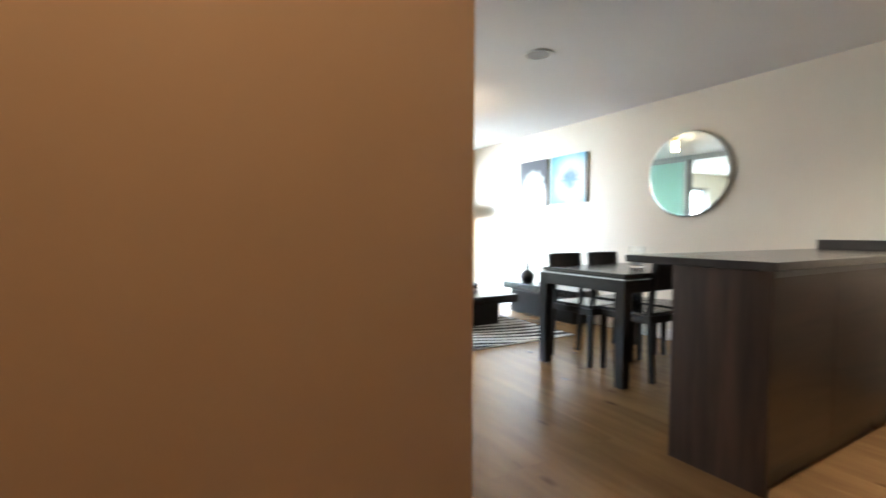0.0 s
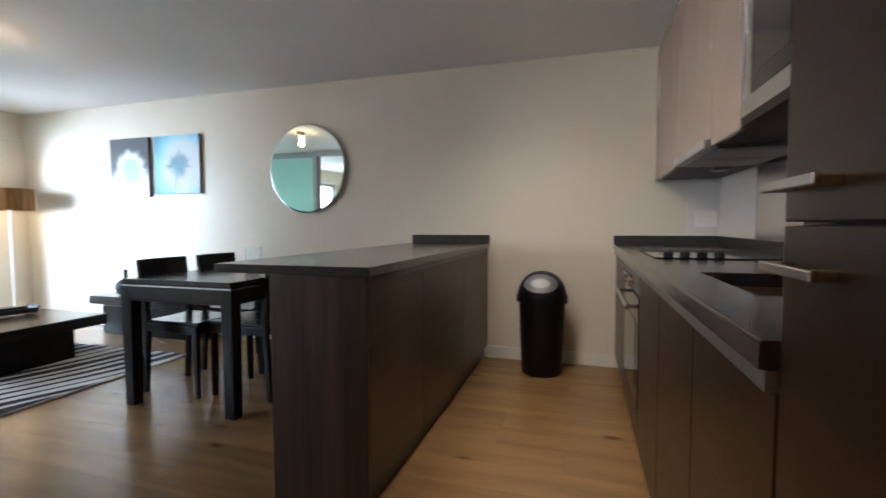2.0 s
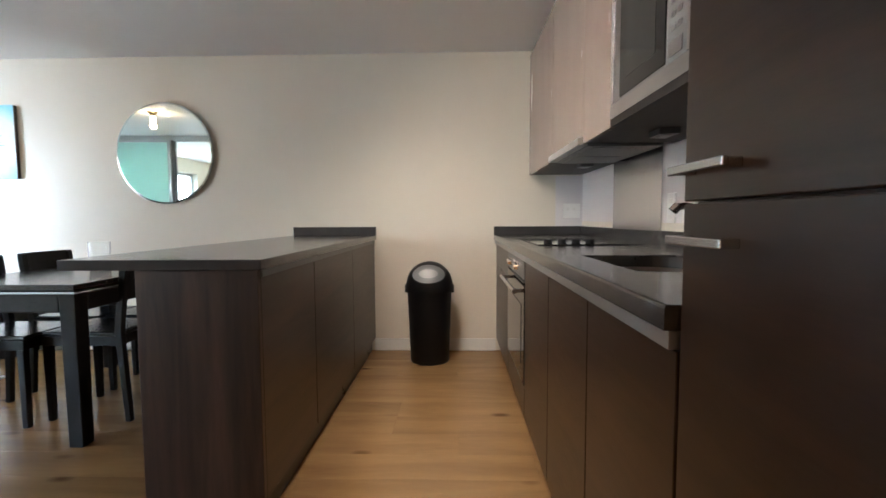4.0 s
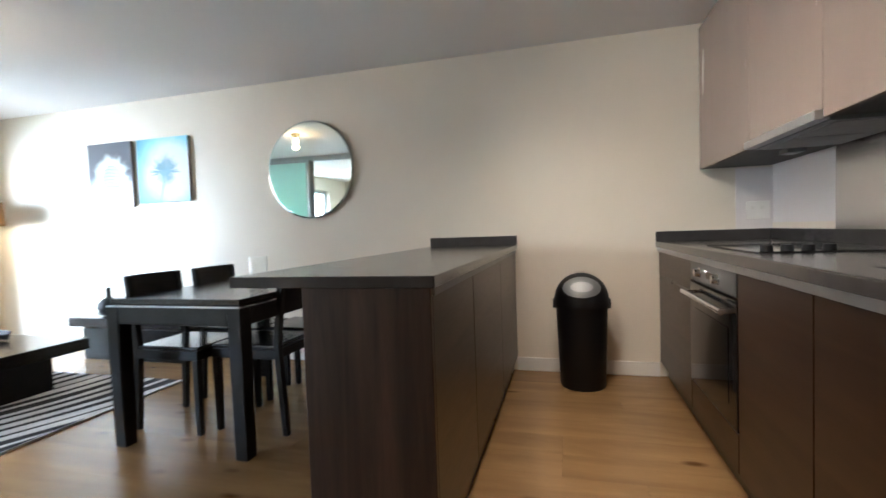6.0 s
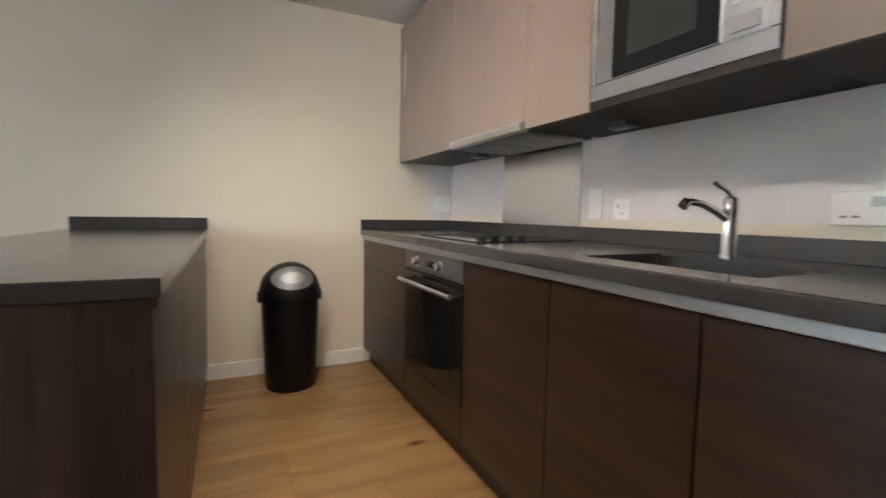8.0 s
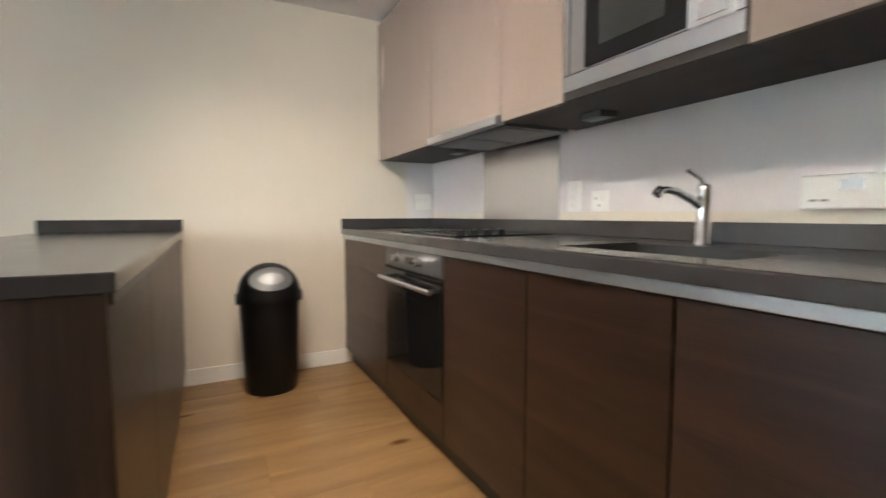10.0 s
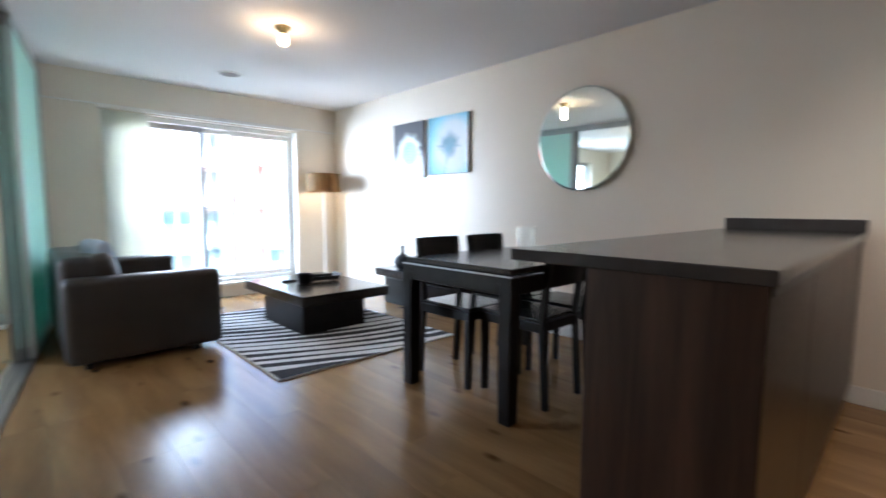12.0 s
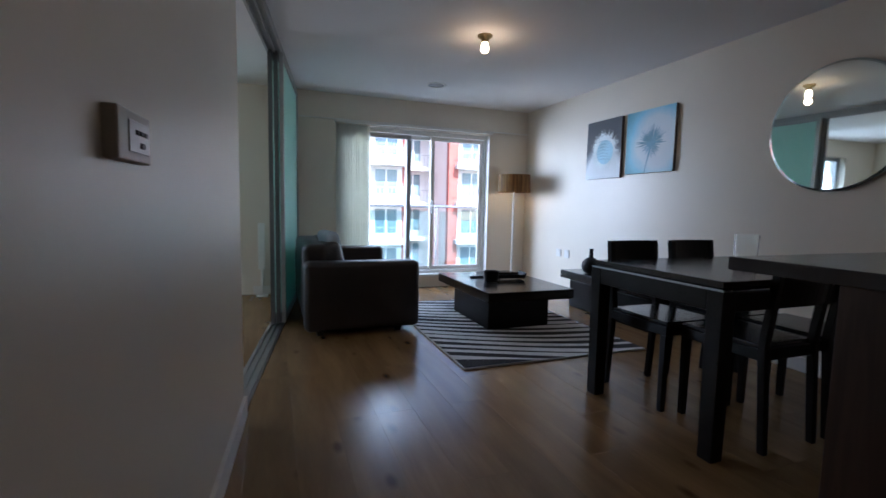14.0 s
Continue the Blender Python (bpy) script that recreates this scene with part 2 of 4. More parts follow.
M_SEAT = surface("black seat vinyl", (0.022, 0.022, 0.024), 0.2, 0, 0.06, 5, 150, 0.15)
M_RUG = surface("silver grey rug pile", (0.72, 0.72, 0.71), 0.95, 0, 0.12, 7, 260, 1.0)
M_RUGDARK = surface("black rug pile", (0.022, 0.021, 0.023), 0.95, 0, 0.25, 7, 260, 1.0)
M_SHADE = cloth("golden brown pleated shade", (0.36, 0.22, 0.085), 0.50, (14, 14, 0.12), 9, 0.62)
M_BULB = glow("warm bulb", (1.0, 0.80, 0.52), 2.0)
M_DIFFUSER = glow("warm downlight", (1.0, 0.66, 0.34), 0.6)
M_BLIND = cloth("cream vertical blind cloth", (0.86, 0.86, 0.80), 0.65, (1, 1, 1), 240, 0.05)
M_GROUND1 = print_ground("dandelion print ground", [(0.0, (0.80, 0.85, 0.88)), (0.40, (0.76, 0.82, 0.86)), (0.56, (0.24, 0.28, 0.32)), (0.75, (0.05, 0.058, 0.07))], (0, -0.02, -0.10), 0.50, 0.85)
M_GROUND2 = print_ground("seed head print ground", [(0.0, (0.80, 0.83, 0.88)), (0.50, (0.68, 0.80, 0.88)), (0.72, (0.28, 0.66, 0.84)), (1.0, (0.10, 0.32, 0.46))], (0, -0.09, -0.02), 0.50, 0.0)
M_IVORY = surface("ivory plastic", (0.86, 0.85, 0.82), 0.4, 0, 0.04, 4, 90, 0.04)
M_PHONE = surface("grey beige plastic", (0.40, 0.37, 0.34), 0.45, 0, 0.04, 4, 90, 0.04)
M_SCREEN = surface("grey display panel", (0.26, 0.26, 0.25), 0.3, 0, 0.06, 8, 90, 0.02)
M_MIRROR = surface("silvered mirror", (0.82, 0.90, 0.88), 0.02, 1.0, 0.01, 2, 20, 0.0, rough_vary=0.005)
M_MIRROREDGE = surface("bevelled mirror edge", (0.62, 0.70, 0.69), 0.12, 0.9, 0.03, 6, 60, 0.0, rough_vary=0.03)
M_PANE = glass("window glass", (0.96, 0.985, 0.98), 0.06)
M_VASE, vase_tree, vase_bsdf = nodes_of("clear vase glass")
for key, value in (("Base Color", (0.97, 0.99, 0.99, 1)), ("Roughness", 0.0), ("IOR", 1.45), ("Transmission Weight", 1.0)):
    vase_bsdf.inputs[key].default_value = value
M_FROST = glass("frosted sea-green glass", (0.74, 0.96, 0.91), 0.10, 0.12, 0.88)
M_BALGLASS = glass("balcony glass", (0.80, 0.92, 0.93), 0.10)
M_GRILLE = surface("grey metal mesh", (0.34, 0.33, 0.33), 0.6, 0.3, 0.10, 20, 500, 0.4)
M_PEBBLE = surface("grey pebbles", (0.20, 0.20, 0.21), 0.6, 0, 0.3, 40, 160, 0.4)
M_CANVASBACK = surface("dark canvas edge", (0.10, 0.075, 0.06), 0.8, 0, 0.1, 8, 300, 0.3)
M_INK = surface("print black", (0.035, 0.04, 0.05), 0.6, 0, 0.2, 3, 300, 0.2)
M_SKYBLUE = surface("print sky blue", (0.42, 0.70, 0.83), 0.6, 0, 0.18, 3, 300, 0.2)
M_PALEBLUE = surface("print pale blue", (0.76, 0.86, 0.90), 0.6, 0, 0.12, 5, 300, 0.2)
M_PETAL = surface("print slate blue", (0.24, 0.46, 0.60), 0.6, 0, 0.2, 8, 300, 0.2)
M_CUSHION = surface("powder blue cotton", (0.38, 0.46, 0.56), 0.85, 0, 0.1, 6, 240, 0.4)
M_BRICK = surface("red brick", (0.42, 0.13, 0.10), 0.85, 0, 0.2, 3, 20, 0.4)
M_RENDER = surface("white render", (0.74, 0.73, 0.70), 0.8, 0, 0.06, 0.6, 20, 0.2)
M_FARGLASS = surface("far window glass", (0.16, 0.24, 0.28), 0.08, 0, 0.2, 0.4, 3, 0.0)
M_ROAD = surface("asphalt", (0.055, 0.055, 0.055), 0.9, 0, 0.2, 0.3, 8, 0.4)
M_CONCRETE = surface("pale concrete", (0.46, 0.45, 0.43), 0.8, 0, 0.1, 2, 40, 0.3)


# ---- mesh helpers ----
def box(bm, x0, x1, y0, y1, z0, z1, bevel=0.0, seg=2):
    r = bmesh.ops.create_cube(bm, size=1)
    for v in r["verts"]:
        v.co = Vector(((x0 + x1) / 2 + v.co.x * (x1 - x0), (y0 + y1) / 2 + v.co.y * (y1 - y0), (z0 + z1) / 2 + v.co.z * (z1 - z0)))
    if bevel:
        edges = {e for v in r["verts"] for e in v.link_edges}
        bmesh.ops.bevel(bm, geom=list(edges), offset=bevel, segments=seg, affect="EDGES", profile=0.5)
    return bm


def boxes(*items, bevel=0.0):
    bm = bmesh.new()
    for it in items:
        box(bm, *it, bevel=bevel)
    return bm


def lathe(profile, n=40):
    """A turned shape round z from (radius, height) pairs."""
    bm = bmesh.new()
    rings = []
    for r, z in profile:
        if r < 1e-5:
            rings.append([bm.verts.new((0, 0, z))])
        else:
            rings.append([bm.verts.new((r * math.cos(2 * math.pi * i / n), r * math.sin(2 * math.pi * i / n), z)) for i in range(n)])
    for a, b in zip(rings, rings[1:]):
        for i in range(n):
            j = (i + 1) % n
            if len(a) == 1 and len(b) == 1:
                continue
            if len(a) == 1:
                bm.faces.new((a[0], b[i], b[j]))
            elif len(b) == 1:
                bm.faces.new((a[i], a[j], b[0]))
            else:
                bm.faces.new((a[i], a[j], b[j], b[i]))
    bmesh.ops.recalc_face_normals(bm, faces=bm.faces)
    return bm


def tube(points, radius, n=14):
    """A round bar that follows the points."""
    bm = bmesh.new()
    pts = [Vector(p) for p in points]
    rings = []
    for i, p in enumerate(pts):
        d = (pts[min(i + 1, len(pts) - 1)] - pts[max(i - 1, 0)]).normalized()
        side = d.cross(Vector((0, 0, 1)) if abs(d.z) < 0.9 else Vector((1, 0, 0))).normalized()
        up = side.cross(d)
        rings.append([bm.verts.new(p + radius * (math.cos(2 * math.pi * k / n) * side + math.sin(2 * math.pi * k / n) * up)) for k in range(n)])
    for a, b in zip(rings, rings[1:]):
        for k in range(n):
            bm.faces.new((a[k], a[(k + 1) % n], b[(k + 1) % n], b[k]))
    bm.faces.new(rings[0])
    bm.faces.new(rings[-1])
    bmesh.ops.recalc_face_normals(bm, faces=bm.faces)
    return bm


def taper(x0, x1, y0, y1, z0, z1, shrink, lean=(0, 0), bevel=0.003):
    """An upright leg, slimmer and shifted at the foot."""
    bm = boxes((x0, x1, y0, y1, z0, z1))
    cx, cy = (x0 + x1) / 2, (y0 + y1) / 2
    for v in bm.verts:
        if v.co.z < (z0 + z1) / 2:
            v.co.x, v.co.y = cx + (v.co.x - cx) * shrink + lean[0], cy + (v.co.y - cy) * shrink + lean[1]
    bmesh.ops.bevel(bm, geom=list(bm.edges), offset=bevel, segments=2, affect="EDGES", profile=0.5)
    return bm


def prism(outline, z0, z1):
    """A flat plate with the given outline."""
    bm = bmesh.new()
    lo = [bm.verts.new((x, y, z0)) for x, y in outline]
    hi = [bm.verts.new((x, y, z1)) for x, y in outline]
    n = len(outline)
    bm.faces.new(lo[::-1])
    bm.faces.new(hi)
    for i in range(n):
        bm.faces.new((lo[i], lo[(i + 1) % n], hi[(i + 1) % n], hi[i]))
    bmesh.ops.recalc_face_normals(bm, faces=bm.faces)
    return bm


def rounded(x0, x1, y0, y1, r, n=8):
    pts = []
    for cx, cy, a in ((x1 - r, y1 - r, 0), (x0 + r, y1 - r, 90), (x0 + r, y0 + r, 180), (x1 - r, y0 + r, 270)):
        for i in range(n + 1):
            t = radians(a + 90 * i / n)
            pts.append((cx + r * math.cos(t), cy + r * math.sin(t)))
    return pts


def turned(bm, m):
    bmesh.ops.transform(bm, matrix=m, verts=bm.verts)
    return bm


def mesh_of(name, bm, material, smooth=False):
    me = bpy.data.meshes.new(name)
    bm.to_mesh(me)
    bm.free()
    me.materials.append(material)
    if smooth:
        for p in me.polygons:
            p.use_smooth = True
        me.set_sharp_from_angle(angle=radians(40))
    return me


def part(name, bm, material, parent, label="", smooth=False):
    ob = new(name, mesh_of(name, bm, material, smooth))
    ob.parent = parent
    return tagged(ob, label)


def thing(name, label, category, group="", at=(0, 0, 0), turn=0):
    ob = new(name)
    ob.empty_display_size = 0.1
    ob.matrix_world = pose(*at, 0, 0, turn)
    return tagged(ob, label, category, group)


def solo(name, bm, material, label, category, group="", at=None, smooth=False):
    ob = new(name, mesh_of(name, bm, material, smooth))
    if at:
        ob.location = at
    return tagged(ob, label, category, group)


def structure(name, bm, material, label, category="wall"):
    return tagged(new(name, mesh_of(name, bm, material)), label, category, kind="structure")


# ---- structure ----
T = 0.12
structure("wall_east", boxes((XM, XM + T, YB - T, YW + T, 0, H)), M_WALL, "cream painted wall with the mirror and prints")
structure("wall_south", boxes((0.70, XM, YB - T, YB, 0, H)), M_SPLASH, "lilac grey painted wall behind the kitchen run")
structure("wall_west", prism([(XL - T, YHALL + T), (XL + 0.01, YHALL + T), (XD, YOPEN), (XD - T, YOPEN)], 0, H), M_WALL, "cream painted wall with the entry phone")
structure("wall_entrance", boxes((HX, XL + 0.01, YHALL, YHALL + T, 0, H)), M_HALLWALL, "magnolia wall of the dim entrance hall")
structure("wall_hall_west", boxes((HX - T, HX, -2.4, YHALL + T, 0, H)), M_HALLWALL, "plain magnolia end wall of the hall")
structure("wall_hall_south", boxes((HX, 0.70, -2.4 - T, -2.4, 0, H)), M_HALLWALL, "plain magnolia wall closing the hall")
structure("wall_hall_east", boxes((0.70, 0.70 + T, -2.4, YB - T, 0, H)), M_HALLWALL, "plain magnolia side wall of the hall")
# bedroom shell
structure("wall_bedroom_west", boxes((BX - T, BX, 1.6, YW + T, 0, H)), M_WALL, "cream bedroom wall")
structure("wall_bedroom_south", boxes((BX, 0.655, 1.6 - T, 1.6, 0, H)), M_WALL, "cream bedroom wall beside the hall")
# window wall, with the living room's window and the bedroom's
WX0, WX1, WZ0, WZ1 = 1.69, 3.65, 0.16, 1.945
structure("wall_north", boxes((BX - T, -1.7, YW, YW + 0.25, 0, H), (-0.3, WX0, YW, YW + 0.25, 0, H), (WX1, XM, YW, YW + 0.25, 0, H),
                              (WX0, WX1, YW, YW + 0.25, WZ1, H), (WX0, WX1, YW, YW + 0.25, -0.1, WZ0),
                              (-1.7, -0.3, YW, YW + 0.25, 2.0, H), (-1.7, -0.3, YW, YW + 0.25, 0, 0.5)), M_WALL,
          "cream painted wall round the balcony window")
structure("ceiling", boxes((HX - T, XM + T, -2.4 - T, YW + 0.25, H, H + 0.15), (BX - T, HX - T, 1.6 - T, YW + 0.25, H, H + 0.15)), M_CEIL, "smooth white painted ceiling", "ceiling")
floor = structure("floor", boxes((BX - T, XM + T, -2.4 - T, YW + 0.25, -0.15, -0.008)), M_FLOOR, "warm oak laminate floor in long planks", "floor")
# beam line above the window
structure("trim", boxes((1.15, XM, YW - 0.02, YW, 1.985, 1.997)), M_WHITE, "fine painted trim line above the window", "trim")


def baseboard(name, x0, x1, y0, y1):
    bm = boxes((x0, x1, y0, y1, 0, 0.095), bevel=0.004)
    return structure(name, bm, M_WHITE, "white painted skirting board", "baseboard")


baseboard("baseboard", XM - 0.016, XM, YF + 0.005, 0.82)
baseboard("baseboard", XM - 0.016, XM, 1.46, YW)
structure("baseboard", prism([(XL + 0.01, YHALL), (XL + 0.026, YHALL), (XD + 0.016, YOPEN), (XD, YOPEN)], 0, 0.095), M_WHITE, "white painted skirting board", "baseboard")
baseboard("baseboard", HX, XL, YHALL - 0.016, YHALL)
baseboard("baseboard", WX1 + 0.02, XM - 0.016, YW - 0.016, YW)
baseboard("baseboard", XL + 0.1, WX0 - 0.02, YW - 0.016, YW)
baseboard("baseboard", BX, XL - 0.1, YW - 0.016, YW)
# painted return of the splashback on the mirror wall
structure("trim", boxes((XM - 0.004, XM, YB, -0.58, TOP, 1.35)), M_SPLASH, "lilac grey splashback return in the corner", "trim")
structure("trim", boxes((1.335, XM - 0.004, YB, YB + 0.004, TOP, 1.005)), M_WALL, "cream strip above the upstand", "trim")

# ---- window ----
win = new("window_1")
tagged(win, "sliding balcony window with grey aluminium frames", "window", kind="structure")
FY0, FY1 = YW + 0.10, YW + 0.17


def sash(name, x0, x1, y0, y1, z0, z1, w, parent, material=M_ALU):
    fr = part(name, boxes((x0, x1, y0, y1, z0, z0 + w), (x0, x1, y0, y1, z1 - w, z1), (x0, x0 + w, y0, y1, z0 + w, z1 - w), (x1 - w, x1, y0, y1, z0 + w, z1 - w), bevel=0.003), material, parent)
    ym = (y0 + y1) / 2
    pane = part("pane", boxes((x0 + w, x1 - w, ym - 0.004, ym + 0.004, z0 + w, z1 - w)), M_PANE, fr)
    pane.visible_shadow = False
    return fr


part("window_frame", boxes((WX0, WX1, FY0 - 0.02, FY1 + 0.02, WZ1 - 0.05, WZ1), (WX0, WX1, FY0 - 0.02, FY1 + 0.02, WZ0, WZ0 + 0.04),
                           (WX0, WX0 + 0.045, FY0 - 0.02, FY1 + 0.02, WZ0 + 0.04, WZ1 - 0.05), (WX1 - 0.045, WX1, FY0 - 0.02, FY1 + 0.02, WZ0 + 0.04, WZ1 - 0.05), bevel=0.003), M_WHITE, win)
sash("sash", WX0 + 0.05, 2.62, FY0, FY0 + 0.035, WZ0 + 0.045, WZ1 - 0.055, 0.055, win)
s2 = sash("sash", 2.56, 2.94, FY0 + 0.04, FY1 + 0.005, WZ0 + 0.045, WZ1 - 0.055, 0.045, win, M_WHITE)
sash("sash", 2.88, WX1 - 0.05, FY0, FY0 + 0.035, WZ0 + 0.045, WZ1 - 0.055, 0.05, win, M_WHITE)
part("handle", boxes((2.895, 2.915, FY0 - 0.03, FY0, 0.92, 1.10), bevel=0.005), M_ALU, s2)
part("window_sill", boxes((WX0 - 0.03, WX1 + 0.03, YW - 0.03, FY0 - 0.02, WZ0 - 0.03, WZ0 + 0.004), bevel=0.004), M_WHITE, win)
part("reveal", boxes((WX0, WX0 + 0.008, YW, FY0 - 0.02, WZ0 + 0.004, WZ1), (WX1 - 0.008, WX1, YW, FY0 - 0.02, WZ0 + 0.004, WZ1)), M_WHITE, win)
# bedroom window
win2 = new("window_2")
tagged(win2, "bedroom window with a white frame", "window", kind="structure")
sash("sash", -1.7, -0.3, YW + 0.1, YW + 0.15, 0.5, 2.0, 0.06, win2)

# vertical blind drawn to one side
blind = thing("vertical_blind", "cream cloth vertical blind drawn to one side of the window", "blind", at=(0, 0, 0))
part("head_rail", boxes((WX0 - 0.02, WX1 + 0.02, YW - 0.05, YW - 0.005, WZ1 + 0.01, WZ1 + 0.045), bevel=0.004), M_WHITE, blind, "white metal head rail")
for i in range(13):
    slat = turned(boxes((-0.044, 0.044, -0.0012, 0.0012, WZ0 + 0.03, WZ1 + 0.01)), pose(WX0 + 0.03 + 0.029 * i, YW + 0.03, 0, 0, 0, 52 + 6 * math.sin(i * 2.1)))
    part("slat", slat, M_BLIND, blind)

# ---- balcony and outside ----
structure("ground", boxes((-300, 300, -300, 500, -9.2, -9.0)), M_ROAD, "grey asphalt ground far below the flat", "ground")
structure("balcony_floor", boxes((0.6, 4.4, YW + 0.25, 7.5, -0.25, -0.06)), M_CONCRETE, "pale concrete balcony slab", "balcony")
rail = thing("balcony_railing", "steel balcony railing with clear glass panels", "railing")
part("handrail", tube([(0.6, 7.42, 1.02), (4.4, 7.42, 1.02)], 0.022), M_STEEL, rail, smooth=True)
for x in (0.7, 2.05, 3.42, 4.35):
    part("post", boxes((x - 0.02, x + 0.02, 7.40, 7.44, -0.06, 1.0), bevel=0.003), M_STEEL, rail)
for x0, x1 in ((0.76, 2.0), (2.1, 3.37), (3.47, 4.3)):
    pane = part("panel", boxes((x0, x1, 7.415, 7.425, 0.03, 0.94)), M_BALGLASS, rail)
    pane.visible_shadow = False


def apartment(name, label, x0, x1, y0, depth, wall, bays, storeys, pier=None):
    """A block of flats: wall, roof, white balcony bands and windows by bay and storey."""
    b = thing(name, label, "building", "flats across the street")
    z_lo, z_hi = -9.0, storeys[-1] + 3.4
    part("wall", boxes((x0, x1, y0, y0 + depth, z_lo, z_hi)), wall, b)
    part("roof", boxes((x0 - 0.4, x1 + 0.4, y0 - 0.5, y0 + depth + 0.4, z_hi, z_hi + 0.35)), M_RENDER, b)
    if pier:
        part("pier", boxes((pier[0], pier[1], y0 - 0.5, y0, z_lo, z_hi)), M_BRICK, b)
    for s in storeys:
        for bx0, bx1 in bays:
            part("balcony_slab", boxes((bx0 - 0.7, bx1 + 0.7, y0 - 1.1, y0, s - 0.28, s + 0.05)), M_RENDER, b)
            part("bay", boxes((bx0 - 0.55, bx1 + 0.30, y0 - 0.05, y0 - 0.001, s + 0.05, s + 2.72)), M_RENDER, b)
            w = part("window", boxes((bx0, bx1, y0 - 0.06, y0, s + 0.45, s + 2.5), (bx0, bx1, y0 - 0.10, y0 - 0.06, s + 0.45, s + 0.55), (bx0, bx1, y0 - 0.10, y0 - 0.06, s + 2.4, s + 2.5),
                                     (bx0, bx0 + 0.1, y0 - 0.10, y0 - 0.06, s + 0.55, s + 2.4), (bx1 - 0.1, bx1, y0 - 0.10, y0 - 0.06, s + 0.55, s + 2.4),
                                     ((bx0 + bx1) / 2 - 0.05, (bx0 + bx1) / 2 + 0.05, y0 - 0.10, y0 - 0.06, s + 0.55, s + 2.4)), M_RENDER, b)
            for a0, a1 in ((bx0 + 0.1, (bx0 + bx1) / 2 - 0.05), ((bx0 + bx1) / 2 + 0.05, bx1 - 0.1)):
                part("pane", boxes((a0, a1, y0 - 0.075, y0 - 0.063, s + 0.55, s + 2.4)), M_FARGLASS, w)
            rl = part("rail", boxes((bx0 - 0.68, bx1 + 0.68, y0 - 1.08, y0 - 1.04, s + 1.0, s + 1.06)), M_ALU, b)
            part("baluster", boxes(*[(bx0 - 0.66 + k * 0.3, bx0 - 0.63 + k * 0.3, y0 - 1.08, y0 - 1.05, s + 0.05, s + 1.0) for k in range(int((bx1 - bx0 + 1.3) / 0.3))]), M_ALU, rl)
    return b


STOREYS = (-7.65, -4.65, -1.65, 1.35, 4.3, 7.25)
apartment("apartment_building", "red brick block of flats with white balcony bands", -12, 10.9, 35, 12, M_BRICK, ((-7.2, -5.2), (-2.7, -0.7), (2.1, 4.1), (5.0, 7.0), (8.2, 10.1)), STOREYS)
apartment("apartment_building", "white rendered block of flats set between brick ones", 10.9, 14.1, 39, 8, M_RENDER, ((11.7, 13.2),), STOREYS)
apartment("apartment_building", "white rendered block of flats with a red brick pier", 14.1, 28, 35, 12, M_RENDER, ((15.3, 17.2), (19.4, 21.4), (23.2, 25.2)), STOREYS, (14.1, 14.9))

# ---- glazed opening to the bedroom ----
door = new("door_1")
door.matrix_world = pose(XD, YOPEN, 0, 0, 0, DTURN)
tagged(door, "sliding frosted glass doors pushed open, in aluminium frames", "sliding door", kind="structure")
DL = 3.12
part("head_track", boxes((-0.12, 0.0, 0, DL, H - 0.05, H - 0.001), (-0.10, -0.09, 0, DL, H - 0.075, H - 0.05), (-0.055, -0.045, 0, DL, H - 0.075, H - 0.05), (-0.01, 0.0, 0, DL, H - 0.065, H - 0.05)), M_TRACK, door)
part("floor_track", boxes((-0.12, 0.0, 0, DL, 0, 0.008), (-0.10, -0.093, 0, DL, 0.008, 0.016), (-0.06, -0.053, 0, DL, 0.008, 0.016), (-0.018, -0.011, 0, DL, 0.008, 0.016)), M_ALU, door)
for k, x in enumerate((-0.100, -0.060, -0.020)):
    y0, y1 = 1.66 + 0.02 * k, 3.09
    leaf = part("leaf", boxes((x, x + 0.032, y0, y0 + 0.045, 0.018, H - 0.06), (x, x + 0.032, y1 - 0.045, y1, 0.018, H - 0.06),
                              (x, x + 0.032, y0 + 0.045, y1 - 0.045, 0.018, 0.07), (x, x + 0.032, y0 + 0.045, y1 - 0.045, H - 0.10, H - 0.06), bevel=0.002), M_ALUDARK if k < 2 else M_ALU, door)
    part("glass_panel", boxes((x + 0.012, x + 0.02, y0 + 0.045, y1 - 0.045, 0.07, H - 0.10)), M_FROST, leaf)

# ---- kitchen run ----
kitchen = "fitted kitchen units"


def front(name, parent, x0, x1, z0, z1, y, material, thick=0.02):
    return part(name, boxes((x0 + 0.003, x1 - 0.003, y - thick, y, z0, z1), bevel=0.002), material, parent)


def bar_handle(x0, x1, y, z, parent):
    hd = part("handle", boxes((x0, x1, y + 0.022, y + 0.030, z - 0.006, z + 0.006), (x0 + 0.01, x0 + 0.022, y, y + 0.026, z - 0.006, z + 0.006), (x1 - 0.022, x1 - 0.01, y, y + 0.026, z - 0.006, z + 0.006), bevel=0.002), M_STEEL, parent, "brushed steel bar handle")
    return hd


def base_unit(x0, x1, label):
    u = thing("base_unit", label, "kitchen cabinet", kitchen, at=(x0, 0, 0))
    w = x1 - x0
    part("body", boxes((0.001, w - 0.001, YB + 0.02, YF - 0.032, 0.10, TOP - 0.038)), M_WALNUT_H, u)
    part("plinth", boxes((0, w, YF - 0.10, YF - 0.045, 0, 0.099)), M_PLINTH, u, "black recessed plinth")
    return u, w


